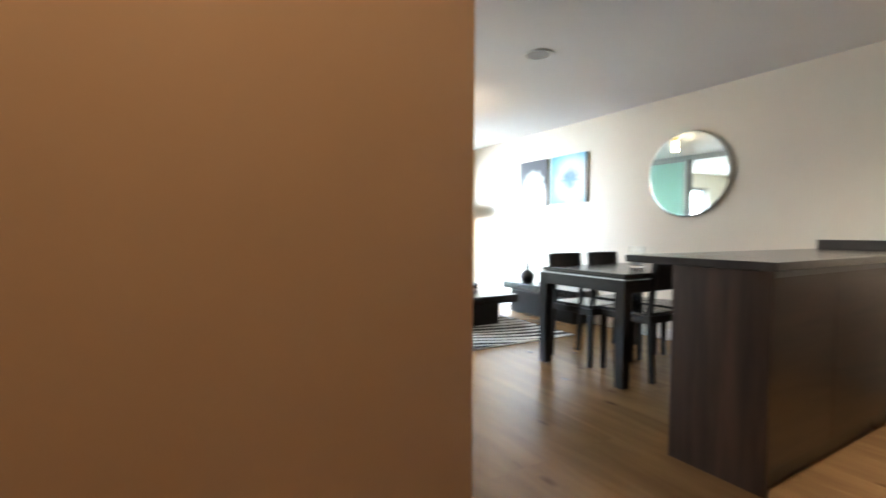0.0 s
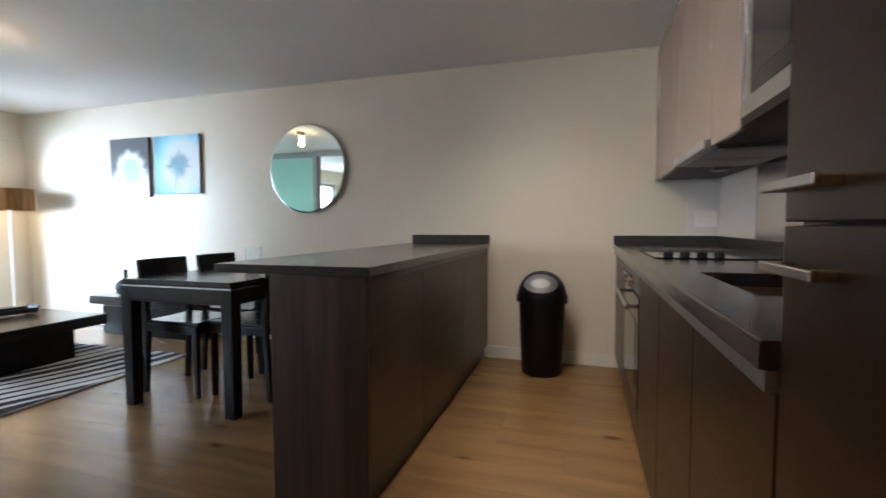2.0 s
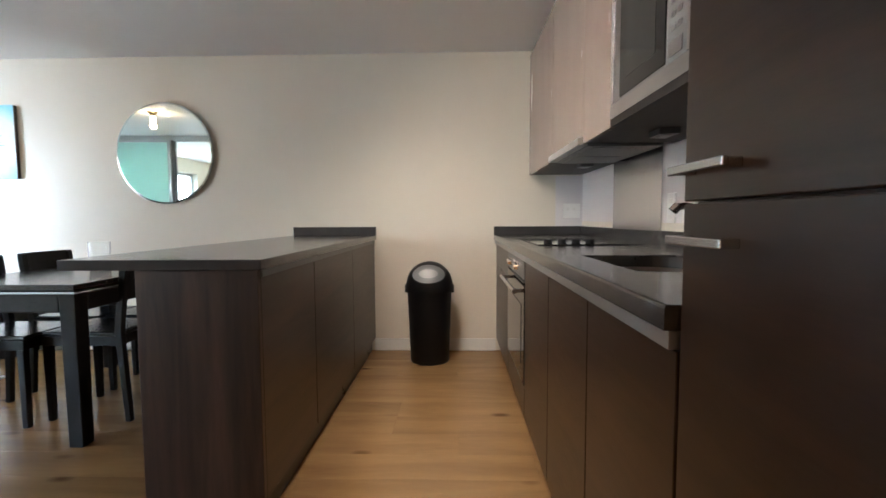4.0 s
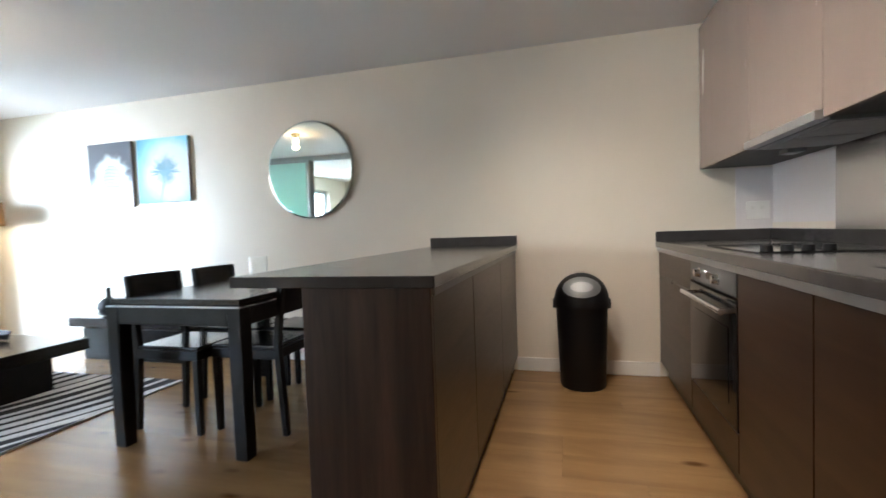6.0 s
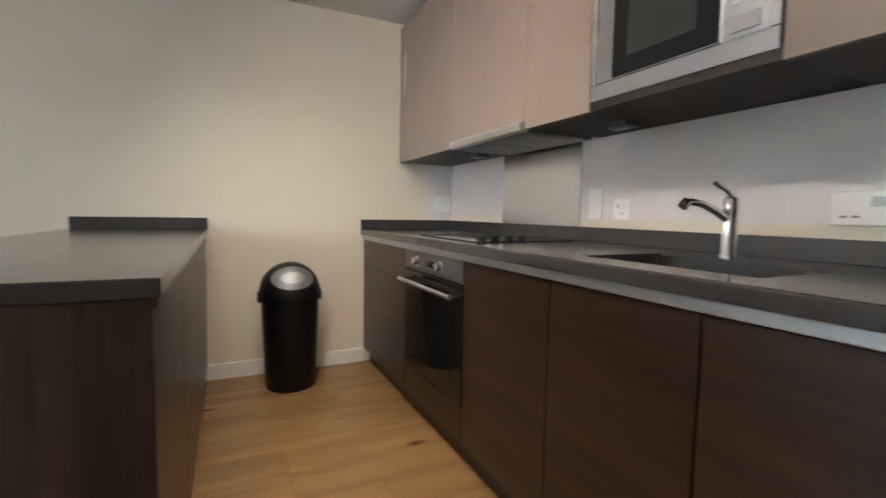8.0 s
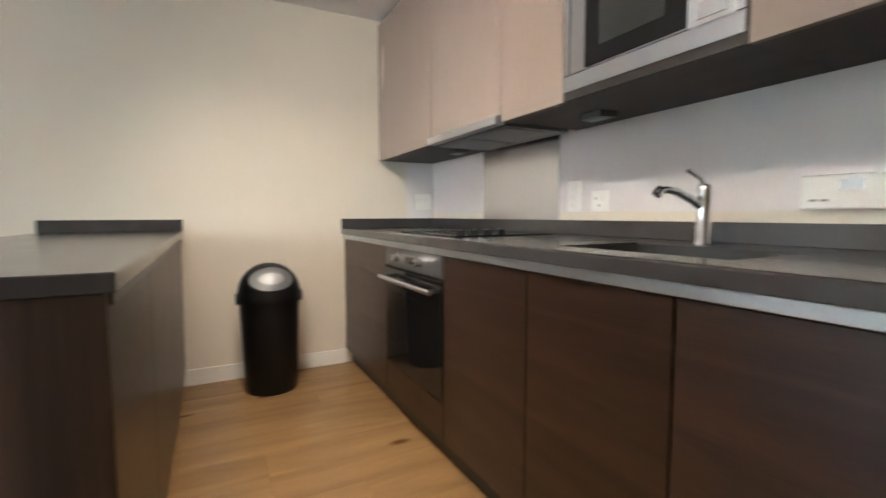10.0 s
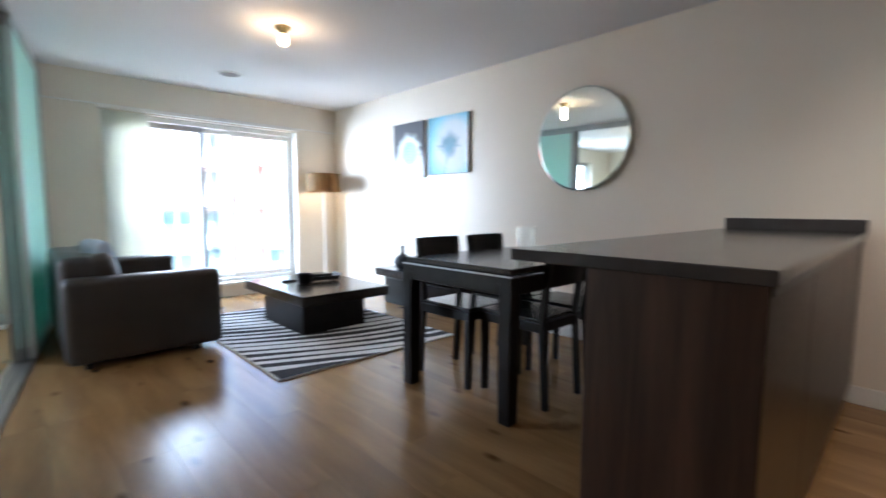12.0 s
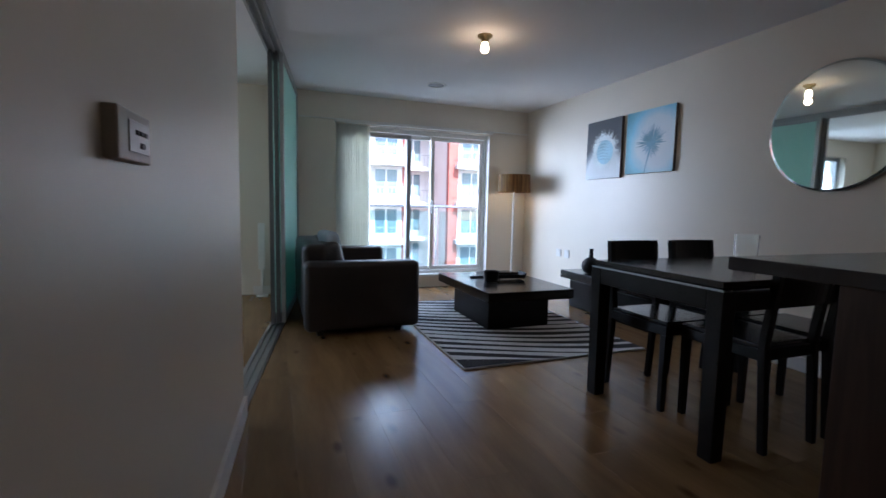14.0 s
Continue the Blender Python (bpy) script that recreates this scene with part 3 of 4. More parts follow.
XS = (1.335, 1.78, 2.24, 2.76, 3.40, XM)
u, w = base_unit(XS[4], XM - 0.002, "dark walnut base unit with a drawer, beside the wall")
front("door", u, 0, w, 0.10, 0.68, YF, M_WALNUT_H)
d = front("drawer_front", u, 0, w, 0.684, TOP - 0.070, YF, M_WALNUT_H)
# thin dark plate on the front, giving the shade inside a cut-out grip
part("slot", boxes((0.40, 0.58, YF + 0.0005, YF + 0.0035, 0.668, 0.692), bevel=0.001), M_PLINTH, d, "dark strip for the shade of a finger slot")
for x0, x1 in ((XS[2], XS[3]), (XS[1], XS[2]), (XS[0], XS[1])):
    u, w = base_unit(x0, x1, "dark walnut base unit with a plain handleless door")
    front("door", u, 0, w, 0.10, TOP - 0.070, YF, M_WALNUT_H)
# oven
u, w = base_unit(XS[3], XS[4], "dark walnut housing unit that holds the oven")
front("panel", u, 0, w, 0.10, 0.245, YF, M_WALNUT_H)
ov = thing("oven", "built-in steel and black glass oven", "oven", at=(XS[3], 0, 0))
part("control_panel", boxes((0.004, w - 0.004, YF - 0.02, YF + 0.002, 0.745, TOP - 0.068), bevel=0.002), M_ALUDARK, ov, "dark steel control panel")
od = part("door", boxes((0.004, w - 0.004, YF - 0.02, YF + 0.004, 0.25, 0.735), bevel=0.003), M_BLACKGLASS, ov, "black glass oven door")
part("window", boxes((0.09, w - 0.09, YF + 0.004, YF + 0.006, 0.33, 0.62), bevel=0.0008), M_BLACKGLASS, od)
oh = part("handle", tube([(0.03, YF + 0.045, 0.69), (w - 0.03, YF + 0.045, 0.69)], 0.011), M_STEEL, od, "steel bar handle", True)
for x in (0.06, w - 0.06):
    part("bracket", boxes((x - 0.008, x + 0.008, YF + 0.004, YF + 0.045, 0.682, 0.698)), M_STEEL, oh)
for x in (0.21, w - 0.17):
    part("knob", turned(lathe([(0, 0), (0.024, 0), (0.024, 0.004), (0.019, 0.006), (0.017, 0.026), (0, 0.027)], 24), pose(x, YF + 0.002, 0.79, -90)), M_CHROME, ov, "round chrome knob", True)
part("display", boxes((w / 2 - 0.05, w / 2 + 0.05, YF + 0.002, YF + 0.004, 0.775, 0.805)), M_BLACKGLASS, ov)

# worktop with a bowl cut out
wt = new("worktop")
tagged(wt, "charcoal stone worktop along the kitchen run", "worktop")
SX0, SX1, SY0, SY1 = 1.74, 2.22, -0.55, -0.235
bm = bmesh.new()
xs, ys = (1.337, SX0, SX1, XM - 0.001), (YB + 0.004, SY0, SY1, YF + 0.02)
vt = [[bm.verts.new((x, y, TOP)) for y in ys] for x in xs]
for i in range(3):
    for j in range(3):
        if (i, j) != (1, 1):
            bm.faces.new((vt[i][j], vt[i + 1][j], vt[i + 1][j + 1], vt[i][j + 1]))
ex = bmesh.ops.extrude_face_region(bm, geom=list(bm.faces))
for v in ex["geom"]:
    if isinstance(v, bmesh.types.BMVert):
        v.co.z = TOP - 0.038
bmesh.ops.recalc_face_normals(bm, faces=bm.faces)
lip = [e for e in bm.edges if all(abs(v.co.y - (YF + 0.02)) < 1e-5 and abs(v.co.z - TOP) < 1e-5 for v in e.verts)]
bmesh.ops.bevel(bm, geom=lip, offset=0.006, segments=3, affect="EDGES", profile=0.5)
part("slab", bm, M_STONE, wt)
part("upstand", boxes((1.337, XM - 0.02, YB + 0.004, YB + 0.022, TOP, TOP + 0.064), bevel=0.002), M_STONE, wt)
part("upstand", boxes((XM - 0.02, XM - 0.001, YB + 0.004, YF + 0.02, TOP, TOP + 0.064), bevel=0.002), M_STONE, wt)
part("grip_rail", boxes((1.337, XM - 0.02, YF - 0.03, YF + 0.014, TOP - 0.066, TOP - 0.0385), bevel=0.002), M_ALU, wt, "pale grey metal rail under the edge")
# sink
sk = thing("sink", "dark undermounted steel sink bowl", "sink")
bm = bmesh.new()
inner = rounded(SX0 + 0.004, SX1 - 0.004, SY0 + 0.004, SY1 - 0.004, 0.13)
deep = rounded(SX0 + 0.03, SX1 - 0.03, SY0 + 0.03, SY1 - 0.03, 0.11)
a = [bm.verts.new((x, y, TOP - 0.003)) for x, y in inner]
b = [bm.verts.new((x, y, TOP - 0.17)) for x, y in deep]
for i in range(len(a)):
    j = (i + 1) % len(a)
    bm.faces.new((a[i], a[j], b[j], b[i]))
bm.faces.new(b)
part("bowl", bm, M_SINK, sk)
part("drain", lathe([(0, TOP - 0.168), (0.04, TOP - 0.168), (0.042, TOP - 0.164), (0.02, TOP - 0.163), (0, TOP - 0.163)], 24), M_CHROME, sk, "chrome drain", True).location = ((SX0 + SX1) / 2, (SY0 + SY1) / 2, 0)
# tap
tp = thing("tap", "chrome single-lever mixer tap behind the sink", "tap", at=(2.055, -0.63, TOP))
part("base", lathe([(0, 0), (0.027, 0), (0.027, 0.006), (0.023, 0.012), (0.022, 0.15), (0.024, 0.16), (0.024, 0.195), (0.018, 0.205), (0, 0.207)], 28), M_CHROME, tp, smooth=True)
part("spout", tube([(0, 0, 0.12), (0.015, 0.05, 0.155), (0.03, 0.10, 0.180), (0.04, 0.135, 0.186), (0.046, 0.16, 0.182)], 0.0125), M_CHROME, tp, smooth=True)
part("nozzle", tube([(0.044, 0.152, 0.188), (0.048, 0.17, 0.168)], 0.0155), M_CHROME, tp, smooth=True)
part("lever", tube([(0, 0, 0.20), (0.006, 0.015, 0.225), (0.018, 0.06, 0.25)], 0.0075), M_CHROME, tp, smooth=True)
tp.scale = (0.9, 0.9, 0.86)
# hob
hob = thing("hob", "black ceramic hob with four knobs", "hob", at=(0, 0, TOP))
part("glass_plate", prism(rounded(2.77, 3.37, -0.68, -0.19, 0.012), 0, 0.006), M_BLACKGLASS, hob)
for x, y, r in ((3.01, -0.31, 0.07), (3.24, -0.31, 0.09), (3.01, -0.55, 0.09), (3.25, -0.56, 0.07)):
    part("ring", turned(lathe([(r - 0.003, 0.006), (r - 0.003, 0.0066), (r, 0.0066), (r, 0.006)], 40), pose(x, y, 0)), M_OVENGREY, hob)
for y in (-0.25, -0.315, -0.38, -0.445):
    part("knob", turned(lathe([(0, 0.006), (0.021, 0.006), (0.019, 0.026), (0.0, 0.028)], 20), pose(2.84, y, 0)), M_PLASTIC, hob, smooth=True)
# steel splashback
solo("splashback", boxes((2.85, 3.50, YB + 0.0045, YB + 0.0075, TOP + 0.064, ZU + 0.015)), M_STEEL, "brushed stainless steel splashback behind the hob", "splashback")


def socket(name, label, x0, x1, z0, z1, y, holes):
    s = thing(name, label, "socket")
    part("plate", boxes((x0, x1, y, y + 0.009, z0, z1), bevel=0.002), M_IVORY, s)
    for hx, hz, hw, hh in holes:
        part("switch", boxes((hx - hw / 2, hx + hw / 2, y + 0.009, y + 0.0115, hz - hh / 2, hz + hh / 2), bevel=0.0008), M_WHITE if hw > 0.012 else M_SCREEN, s)
    return s


socket("switch_plate", "tall ivory switch plate beside the splashback", 2.715, 2.79, 1.006, 1.14, YB, [(2.7525, 1.105, 0.03, 0.018), (2.7525, 1.07, 0.03, 0.018), (2.7525, 1.035, 0.03, 0.018)])
socket("wall_socket", "single ivory wall socket above the worktop", 2.56, 2.645, 1.006, 1.091, YB, [(2.585, 1.061, 0.016, 0.022), (2.62, 1.061, 0.006, 0.012), (2.60, 1.031, 0.006, 0.01)])
hc = thing("heating_control", "white wall control unit with a small grey display", "control panel")
part("case", boxes((1.68, 1.87, YB, YB + 0.03, 1.006, 1.095), bevel=0.005), M_IVORY, hc)
part("display", boxes((1.735, 1.785, YB + 0.03, YB + 0.031, 1.055, 1.08)), M_ALU, hc, "grey display")
for x in (1.815, 1.84):
    part("button", boxes((x - 0.008, x + 0.008, YB + 0.03, YB + 0.032, 1.026, 1.032), bevel=0.0006), M_SCREEN, hc)
sp = thing("wall_socket", "double ivory wall socket in the kitchen corner", "socket")
part("plate", boxes((XM - 0.014, XM - 0.004, -0.765, -0.635, 1.03, 1.14), bevel=0.002), M_IVORY, sp)
part("switch", boxes((XM - 0.0165, XM - 0.014, -0.73, -0.71, 1.09, 1.11), bevel=0.0008), M_WHITE, sp)
part("switch", boxes((XM - 0.0165, XM - 0.014, -0.68, -0.66, 1.09, 1.11), bevel=0.0008), M_WHITE, sp)

# ---- wall units ----


def wall_unit(x0, x1, z0, label, doors=1):
    u = thing("wall_unit", label, "kitchen cabinet", kitchen, at=(x0, 0, 0))
    w = x1 - x0
    part("body", boxes((0.001, w - 0.001, YB, YU - 0.021, z0 + 0.012, H - 0.03)), M_WALNUT_H, u)
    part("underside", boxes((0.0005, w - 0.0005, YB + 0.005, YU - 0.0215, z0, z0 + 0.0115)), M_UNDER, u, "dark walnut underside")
    for k in range(doors):
        front("door", u, w * k / doors, w * (k + 1) / doors, z0 - 0.002, H - 0.035, YU, M_TAUPE)
    part("cornice", boxes((0, w, YU - 0.05, YU - 0.03, H - 0.03, H - 0.001)), M_PLINTH, u)
    return u


wall_unit(3.375, XM - 0.003, ZU, "glossy taupe wall unit in the corner")
hu = wall_unit(2.74, 3.375, ZU + 0.03, "glossy taupe wall unit over the cooker hood")
wall_unit(2.38, 2.74, ZU, "narrow glossy taupe wall unit beside the microwave")
wall_unit(1.337, 1.81, ZU, "narrow glossy taupe wall unit beside the tall unit")
mu = thing("wall_unit", "taupe wall unit framing the microwave", "kitchen cabinet", kitchen, at=(1.81, 0, 0))
part("body", boxes((0.001, 0.569, YB, YU - 0.06, ZU + 0.037, H - 0.03)), M_WALNUT_H, mu)
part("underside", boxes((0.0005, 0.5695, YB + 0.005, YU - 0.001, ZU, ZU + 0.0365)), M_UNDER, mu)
front("door", mu, 0, 0.57, ZU + 0.46, H - 0.035, YU, M_TAUPE)
# hood
hd = thing("cooker_hood", "slim steel cooker hood under the wall unit", "cooker hood", at=(2.74, 0, 0))
part("body", boxes((0.005, 0.630, YB + 0.05, YU - 0.024, ZU - 0.012, ZU + 0.028), bevel=0.003), M_ALUDARK, hd)
part("lip", boxes((0.003, 0.632, YU - 0.022, YU + 0.022, ZU - 0.008, ZU + 0.026), bevel=0.003), M_GRIP, hd, "brushed steel pull-out lip")
for k in range(2):
    part("filter", boxes((0.03 + 0.30 * k, 0.315 + 0.30 * k, YB + 0.12, YU - 0.05, ZU - 0.016, ZU - 0.0125), bevel=0.001), M_GRILLE, hd, "grey mesh grease filter")
# small lights under the units
for x in (3.50, 2.45, 1.55):
    ul = thing("under_cabinet_light", "small dark triangular light under the wall unit", "light", "lights under the wall units", at=(x, -0.60, ZU))
    part("body", turned(prism([(-0.06, -0.035), (0.06, -0.035), (0.045, 0.035), (-0.045, 0.035)], -0.022, 0.0), Matrix.Identity(4)), M_ALUDARK, ul)
    part("lens", prism([(-0.035, -0.02), (0.035, -0.02), (0.035, 0.015), (-0.035, 0.015)], -0.025, -0.0225), M_SCREEN, ul)
# microwave
mw = thing("microwave", "built-in steel microwave with a dark glass door", "microwave", at=(1.81, 0, 0.012))
part("frame", boxes((0.003, 0.567, YU - 0.018, YU + 0.004, ZU + 0.012, ZU + 0.062), (0.003, 0.567, YU - 0.018, YU + 0.004, ZU + 0.42, ZU + 0.455),
                    (0.003, 0.025, YU - 0.018, YU + 0.004, ZU + 0.063, ZU + 0.419), (0.545, 0.567, YU - 0.018, YU + 0.004, ZU + 0.063, ZU + 0.419), bevel=0.002), M_STEEL, mw, "brushed steel surround")
md = part("door", boxes((0.135, 0.544, YU - 0.02, YU + 0.001, ZU + 0.064, ZU + 0.418), bevel=0.003), M_STEEL, mw)
part("window", boxes((0.142, 0.478, YU + 0.001, YU + 0.004, ZU + 0.07, ZU + 0.412), bevel=0.001), M_BLACKGLASS, md, "black glass window")
part("mesh_screen", boxes((0.20, 0.42, YU + 0.004, YU + 0.005, ZU + 0.12, ZU + 0.36)), M_OVENGREY, md)
mp_ = part("control_panel", boxes((0.026, 0.134, YU - 0.02, YU + 0.001, ZU + 0.064, ZU + 0.418), bevel=0.002), M_ALU, mw)
part("button", boxes((0.045, 0.115, YU + 0.001, YU + 0.006, ZU + 0.075, ZU + 0.115), bevel=0.002), M_STEEL, mp_)
for k in range(3):
    part("button", boxes((0.05, 0.075, YU + 0.001, YU + 0.004, ZU + 0.14 + 0.035 * k, ZU + 0.155 + 0.035 * k), (0.085, 0.11, YU + 0.001, YU + 0.004, ZU + 0.14 + 0.035 * k, ZU + 0.155 + 0.035 * k), bevel=0.001), M_STEEL, mp_)
part("knob", turned(lathe([(0, 0), (0.028, 0), (0.025, 0.018), (0, 0.02)], 24), pose(0.08, YU + 0.001, ZU + 0.30, -90)), M_CHROME, mp_, smooth=True)

# tall unit
tu = thing("tall_unit", "tall dark walnut fridge housing with two steel handles", "kitchen cabinet", kitchen, at=(0.725, 0, 0))
part("body", boxes((0, 0.608, YB, YF - 0.021, 0.1, H - 0.004)), M_WALNUT_H, tu)
part("plinth", boxes((0, 0.608, YF - 0.10, YF - 0.045, 0, 0.099)), M_PLINTH, tu)
d1 = front("door", tu, 0, 0.608, 0.10, 1.048, YF, M_WALNUT_H)
d2 = front("door", tu, 0, 0.608, 1.052, H - 0.006, YF, M_WALNUT_H)
bar_handle(0.465, 0.595, YF, 1.0, d1)
bar_handle(0.465, 0.595, YF, 1.092, d2)

# ---- peninsula ----
PX, PY0, PY1 = 2.098, 0.815, 1.212
pw = new("worktop")
tagged(pw, "charcoal stone worktop on the peninsula", "worktop")
part("slab", boxes((PX - 0.01, XM - 0.001, PY0 - 0.015, 1.455, TOP - 0.034, TOP), bevel=0.003), M_STONE, pw)
part("upstand", boxes((XM - 0.02, XM - 0.001, PY0 - 0.015, 1.442, TOP, TOP + 0.065), bevel=0.002), M_STONE, pw)
part("grip_rail", boxes((PX + 0.023, XM - 0.02, PY0 - 0.006, PY0 + 0.021, TOP - 0.059, TOP - 0.0345), bevel=0.002), M_ALUDARK, pw, "dark grey metal rail under the edge")
pe = solo("end_panel", boxes((PX, PX + 0.022, PY0, PY1, 0, TOP - 0.035), bevel=0.002), M_WALNUT_V, "dark walnut end panel of the peninsula", "panel")
solo("back_panel", boxes((PX + 0.0225, XM - 0.001, PY1 - 0.02, PY1, 0, TOP - 0.035)), M_WALNUT_V, "dark walnut back panel of the peninsula", "panel")
px = [PX + 0.023, 2.68, 3.44, XM - 0.002]
for x0, x1 in zip(px, px[1:]):
    u = thing("base_unit", "dark walnut peninsula unit with a plain door", "kitchen cabinet", kitchen, at=(x0, 0, 0))
    w = x1 - x0
    part("body", boxes((0.001, w - 0.001, PY0 + 0.024, PY1 - 0.021, 0.1, TOP - 0.036)), M_WALNUT_V, u)
    part("door", boxes((0.002, w - 0.002, PY0 + 0.001, PY0 + 0.021, 0.1, TOP - 0.06), bevel=0.002), M_WALNUT_H, u)
    part("plinth", boxes((0, w, PY0 + 0.03, PY0 + 0.05, 0, 0.099)), M_PLINTH, u, "black recessed plinth")

# ---- bin ----
bn = thing("waste_bin", "black plastic bin with a silver push flap, by the wall", "bin", at=(3.945, 0.375, 0))
part("body", lathe([(0, 0), (0.135, 0), (0.14, 0.01), (0.158, 0.50), (0.158, 0.52), (0, 0.52)], 48), M_PLASTIC, bn, smooth=True)
dome = [(0.172, 0.515), (0.174, 0.53), (0.168, 0.565)] + [(0.165 * math.cos(radians(a)), 0.565 + 0.16 * math.sin(radians(a))) for a in range(10, 91, 8)]
part("lid", lathe([(0.158, 0.515)] + dome + [(0, 0.725)], 48), M_PLASTIC, bn, "black domed lid", True)


def dome_patch(radius, el0, wide, high, rings=6, n=32):
    """An oval patch on the lid's dome, facing the aisle."""
    bm = bmesh.new()
    def on(u, v):
        az, el = radians(180 + u * wide), radians(el0 + v * high)
        return (radius * math.cos(el) * math.cos(az), radius * math.cos(el) * math.sin(az), 0.565 + (radius - 0.005) * math.sin(el))
    mid = bm.verts.new(on(0, 0))
    last = None
    for k in range(1, rings + 1):
        ring = [bm.verts.new(on(k / rings * math.cos(2 * math.pi * q / n), k / rings * math.sin(2 * math.pi * q / n))) for q in range(n)]
        for q in range(n):
            w = (q + 1) % n
            bm.faces.new((mid, ring[q], ring[w]) if last is None else (last[q], ring[q], ring[w], last[w]))
        last = ring
    bmesh.ops.recalc_face_normals(bm, faces=bm.faces)
    return bm


fp = part("flap", dome_patch(0.171, 34, 50, 26), M_FLAP, bn, "silver push flap", True)
part("grip", dome_patch(0.1725, 32, 27, 12), M_FLAPGRIP, fp, "bright dished grip", True)
for s in (-1, 1):
    part("lug", boxes((-0.02, 0.02, s * 0.165 - 0.012, s * 0.165 + 0.012, 0.50, 0.56), bevel=0.004), M_PLASTIC, bn)

# ---- mirror and prints ----
mr = thing("mirror", "large round frameless wall mirror with bright rim", "mirror", at=(XM - 0.026, 2.425, 1.545), turn=-1.9)
R = 0.388
part("glass", turned(lathe([(0, 0), (R - 0.014, 0)], 96), pose(-0.006, 0, 0, 0, -90)), M_MIRROR, mr)
part("bevel", turned(lathe([(R - 0.014, 0), (R, -0.005), (R, -0.012), (0, -0.012)], 96), pose(-0.006, 0, 0, 0, -90)), M_MIRROREDGE, mr, smooth=False)
part("backing", turned(lathe([(0, 0), (R - 0.05, 0), (R - 0.05, 0.012), (0, 0.012)], 48), pose(0, 0, 0, 0, 90)), M_INK, mr)


def canvas(y0, y1, z0, z1, label):
    c = thing("canvas_print", label, "picture", "pair of canvas prints", at=(XM, (y0 + y1) / 2, (z0 + z1) / 2))
    w, h = (y1 - y0) / 2, (z1 - z0) / 2
    part("stretcher", boxes((-0.03, -0.001, -w, w, -h, h), bevel=0.002), M_CANVASBACK, c)
    return c, w, h


def sheet(parent, name, outline, x, material):
    """A flat printed shape on the canvas face."""
    bm = bmesh.new()
    bm.faces.new([bm.verts.new((x, y, z)) for y, z in outline])
    bmesh.ops.recalc_face_normals(bm, faces=bm.faces)
    return part(name, bm, material, parent)


def blades(parent, name, cy, cz, count, r0, r1, width, x, material, a0=0, a1=360, seed=1):
    rnd = random.Random(seed)
    bm = bmesh.new()
    for k in range(count):
        a = radians(a0 + (a1 - a0) * (k + rnd.uniform(-0.25, 0.25)) / count)
        q0, q1 = r0 * rnd.uniform(0.6, 1.3), r1 * rnd.uniform(0.82, 1.08)
        d, n = Vector((math.cos(a), math.sin(a))), Vector((-math.sin(a), math.cos(a)))
        pts = [d * q0 - n * width * 0.3, d * (q0 + q1) / 2 - n * width, d * q1, d * (q0 + q1) / 2 + n * width, d * q0 + n * width * 0.3]
        bm.faces.new([bm.verts.new((x - 0.00002 * k, cy + p.x, cz + p.y)) for p in pts])
    return part(name, bm, material, parent)


def disc(cy, cz, ry, rz, n=40):
    return [(cy + ry * math.cos(2 * math.pi * i / n), cz + rz * math.sin(2 * math.pi * i / n)) for i in range(n)]


c, w, h = canvas(4.225, 4.735, 1.337, 1.927, "canvas print of a pale blue dandelion head on black")
sheet(c, "print_ground", [(-w, -h), (w, -h), (w, h), (-w, h)], -0.0312, M_GROUND1)
blades(c, "print_petals", -0.02, -0.02, 80, 0.10, 0.215, 0.006, -0.0322, M_PALEBLUE, seed=3)
sheet(c, "print_disc", disc(-0.02, -0.02, 0.155, 0.155), -0.0345, M_PALEBLUE)
sheet(c, "print_heart", disc(-0.03, -0.03, 0.12, 0.12), -0.0349, M_SKYBLUE)
bm = bmesh.new()
for k in range(7):
    z = -0.11 + 0.03 * k
    q = [(-0.13 + 0.02 * k % 0.05, z), (0.0, z + 0.012), (0.10, z + 0.004), (0.0, z + 0.020)]
    bm.faces.new([bm.verts.new((-0.0354, y, zz)) for y, zz in q])
part("print_ribs", bm, M_PETAL, c)
c, w, h = canvas(3.595, 4.155, 1.36, 1.924, "canvas print of a blue seed head on sky blue")
sheet(c, "print_ground", [(-w, -h), (w, -h), (w, h), (-w, h)], -0.0312, M_GROUND2)
blades(c, "print_petals", -0.03, -0.02, 22, 0.02, 0.18, 0.007, -0.0322, M_PETAL, a0=-8, a1=190, seed=5)
blades(c, "print_petals", -0.03, -0.03, 13, 0.02, 0.13, 0.006, -0.0327, M_PETAL, a0=190, a1=355, seed=9)
sheet(c, "print_heart", disc(-0.03, -0.02, 0.055, 0.035), -0.0334, M_PETAL)
sheet(c, "print_stem", [(0.03, -h), (0.042, -h), (-0.02, -0.03), (-0.032, -0.03)], -0.0336, M_PETAL)

# ---- dining set ----
TX0, TX1, TY0, TY1, TZ = 2.635, 3.82, 1.875, 2.665, 0.745
tb = thing("dining_table", "black-brown wooden dining table with square legs", "table")
part("tabletop", boxes((TX0 + 0.016, TX1 - 0.016, TY0 + 0.016, TY1 - 0.016, TZ - 0.026, TZ), bevel=0.003), M_BLACKWOODX, tb)
part("spacer", boxes((TX0 + 0.03, TX1 - 0.03, TY0 + 0.03, TY1 - 0.03, TZ - 0.04, TZ - 0.026)), M_BLACKWOOD, tb)
ZA = TZ - 0.04
part("apron", boxes((TX0 + 0.075, TX1 - 0.075, TY0 + 0.004, TY0 + 0.03, ZA - 0.085, ZA), bevel=0.006), M_BLACKWOOD, tb)
part("apron", boxes((TX0 + 0.075, TX1 - 0.075, TY1 - 0.03, TY1 - 0.004, ZA - 0.085, ZA), bevel=0.006), M_BLACKWOOD, tb)
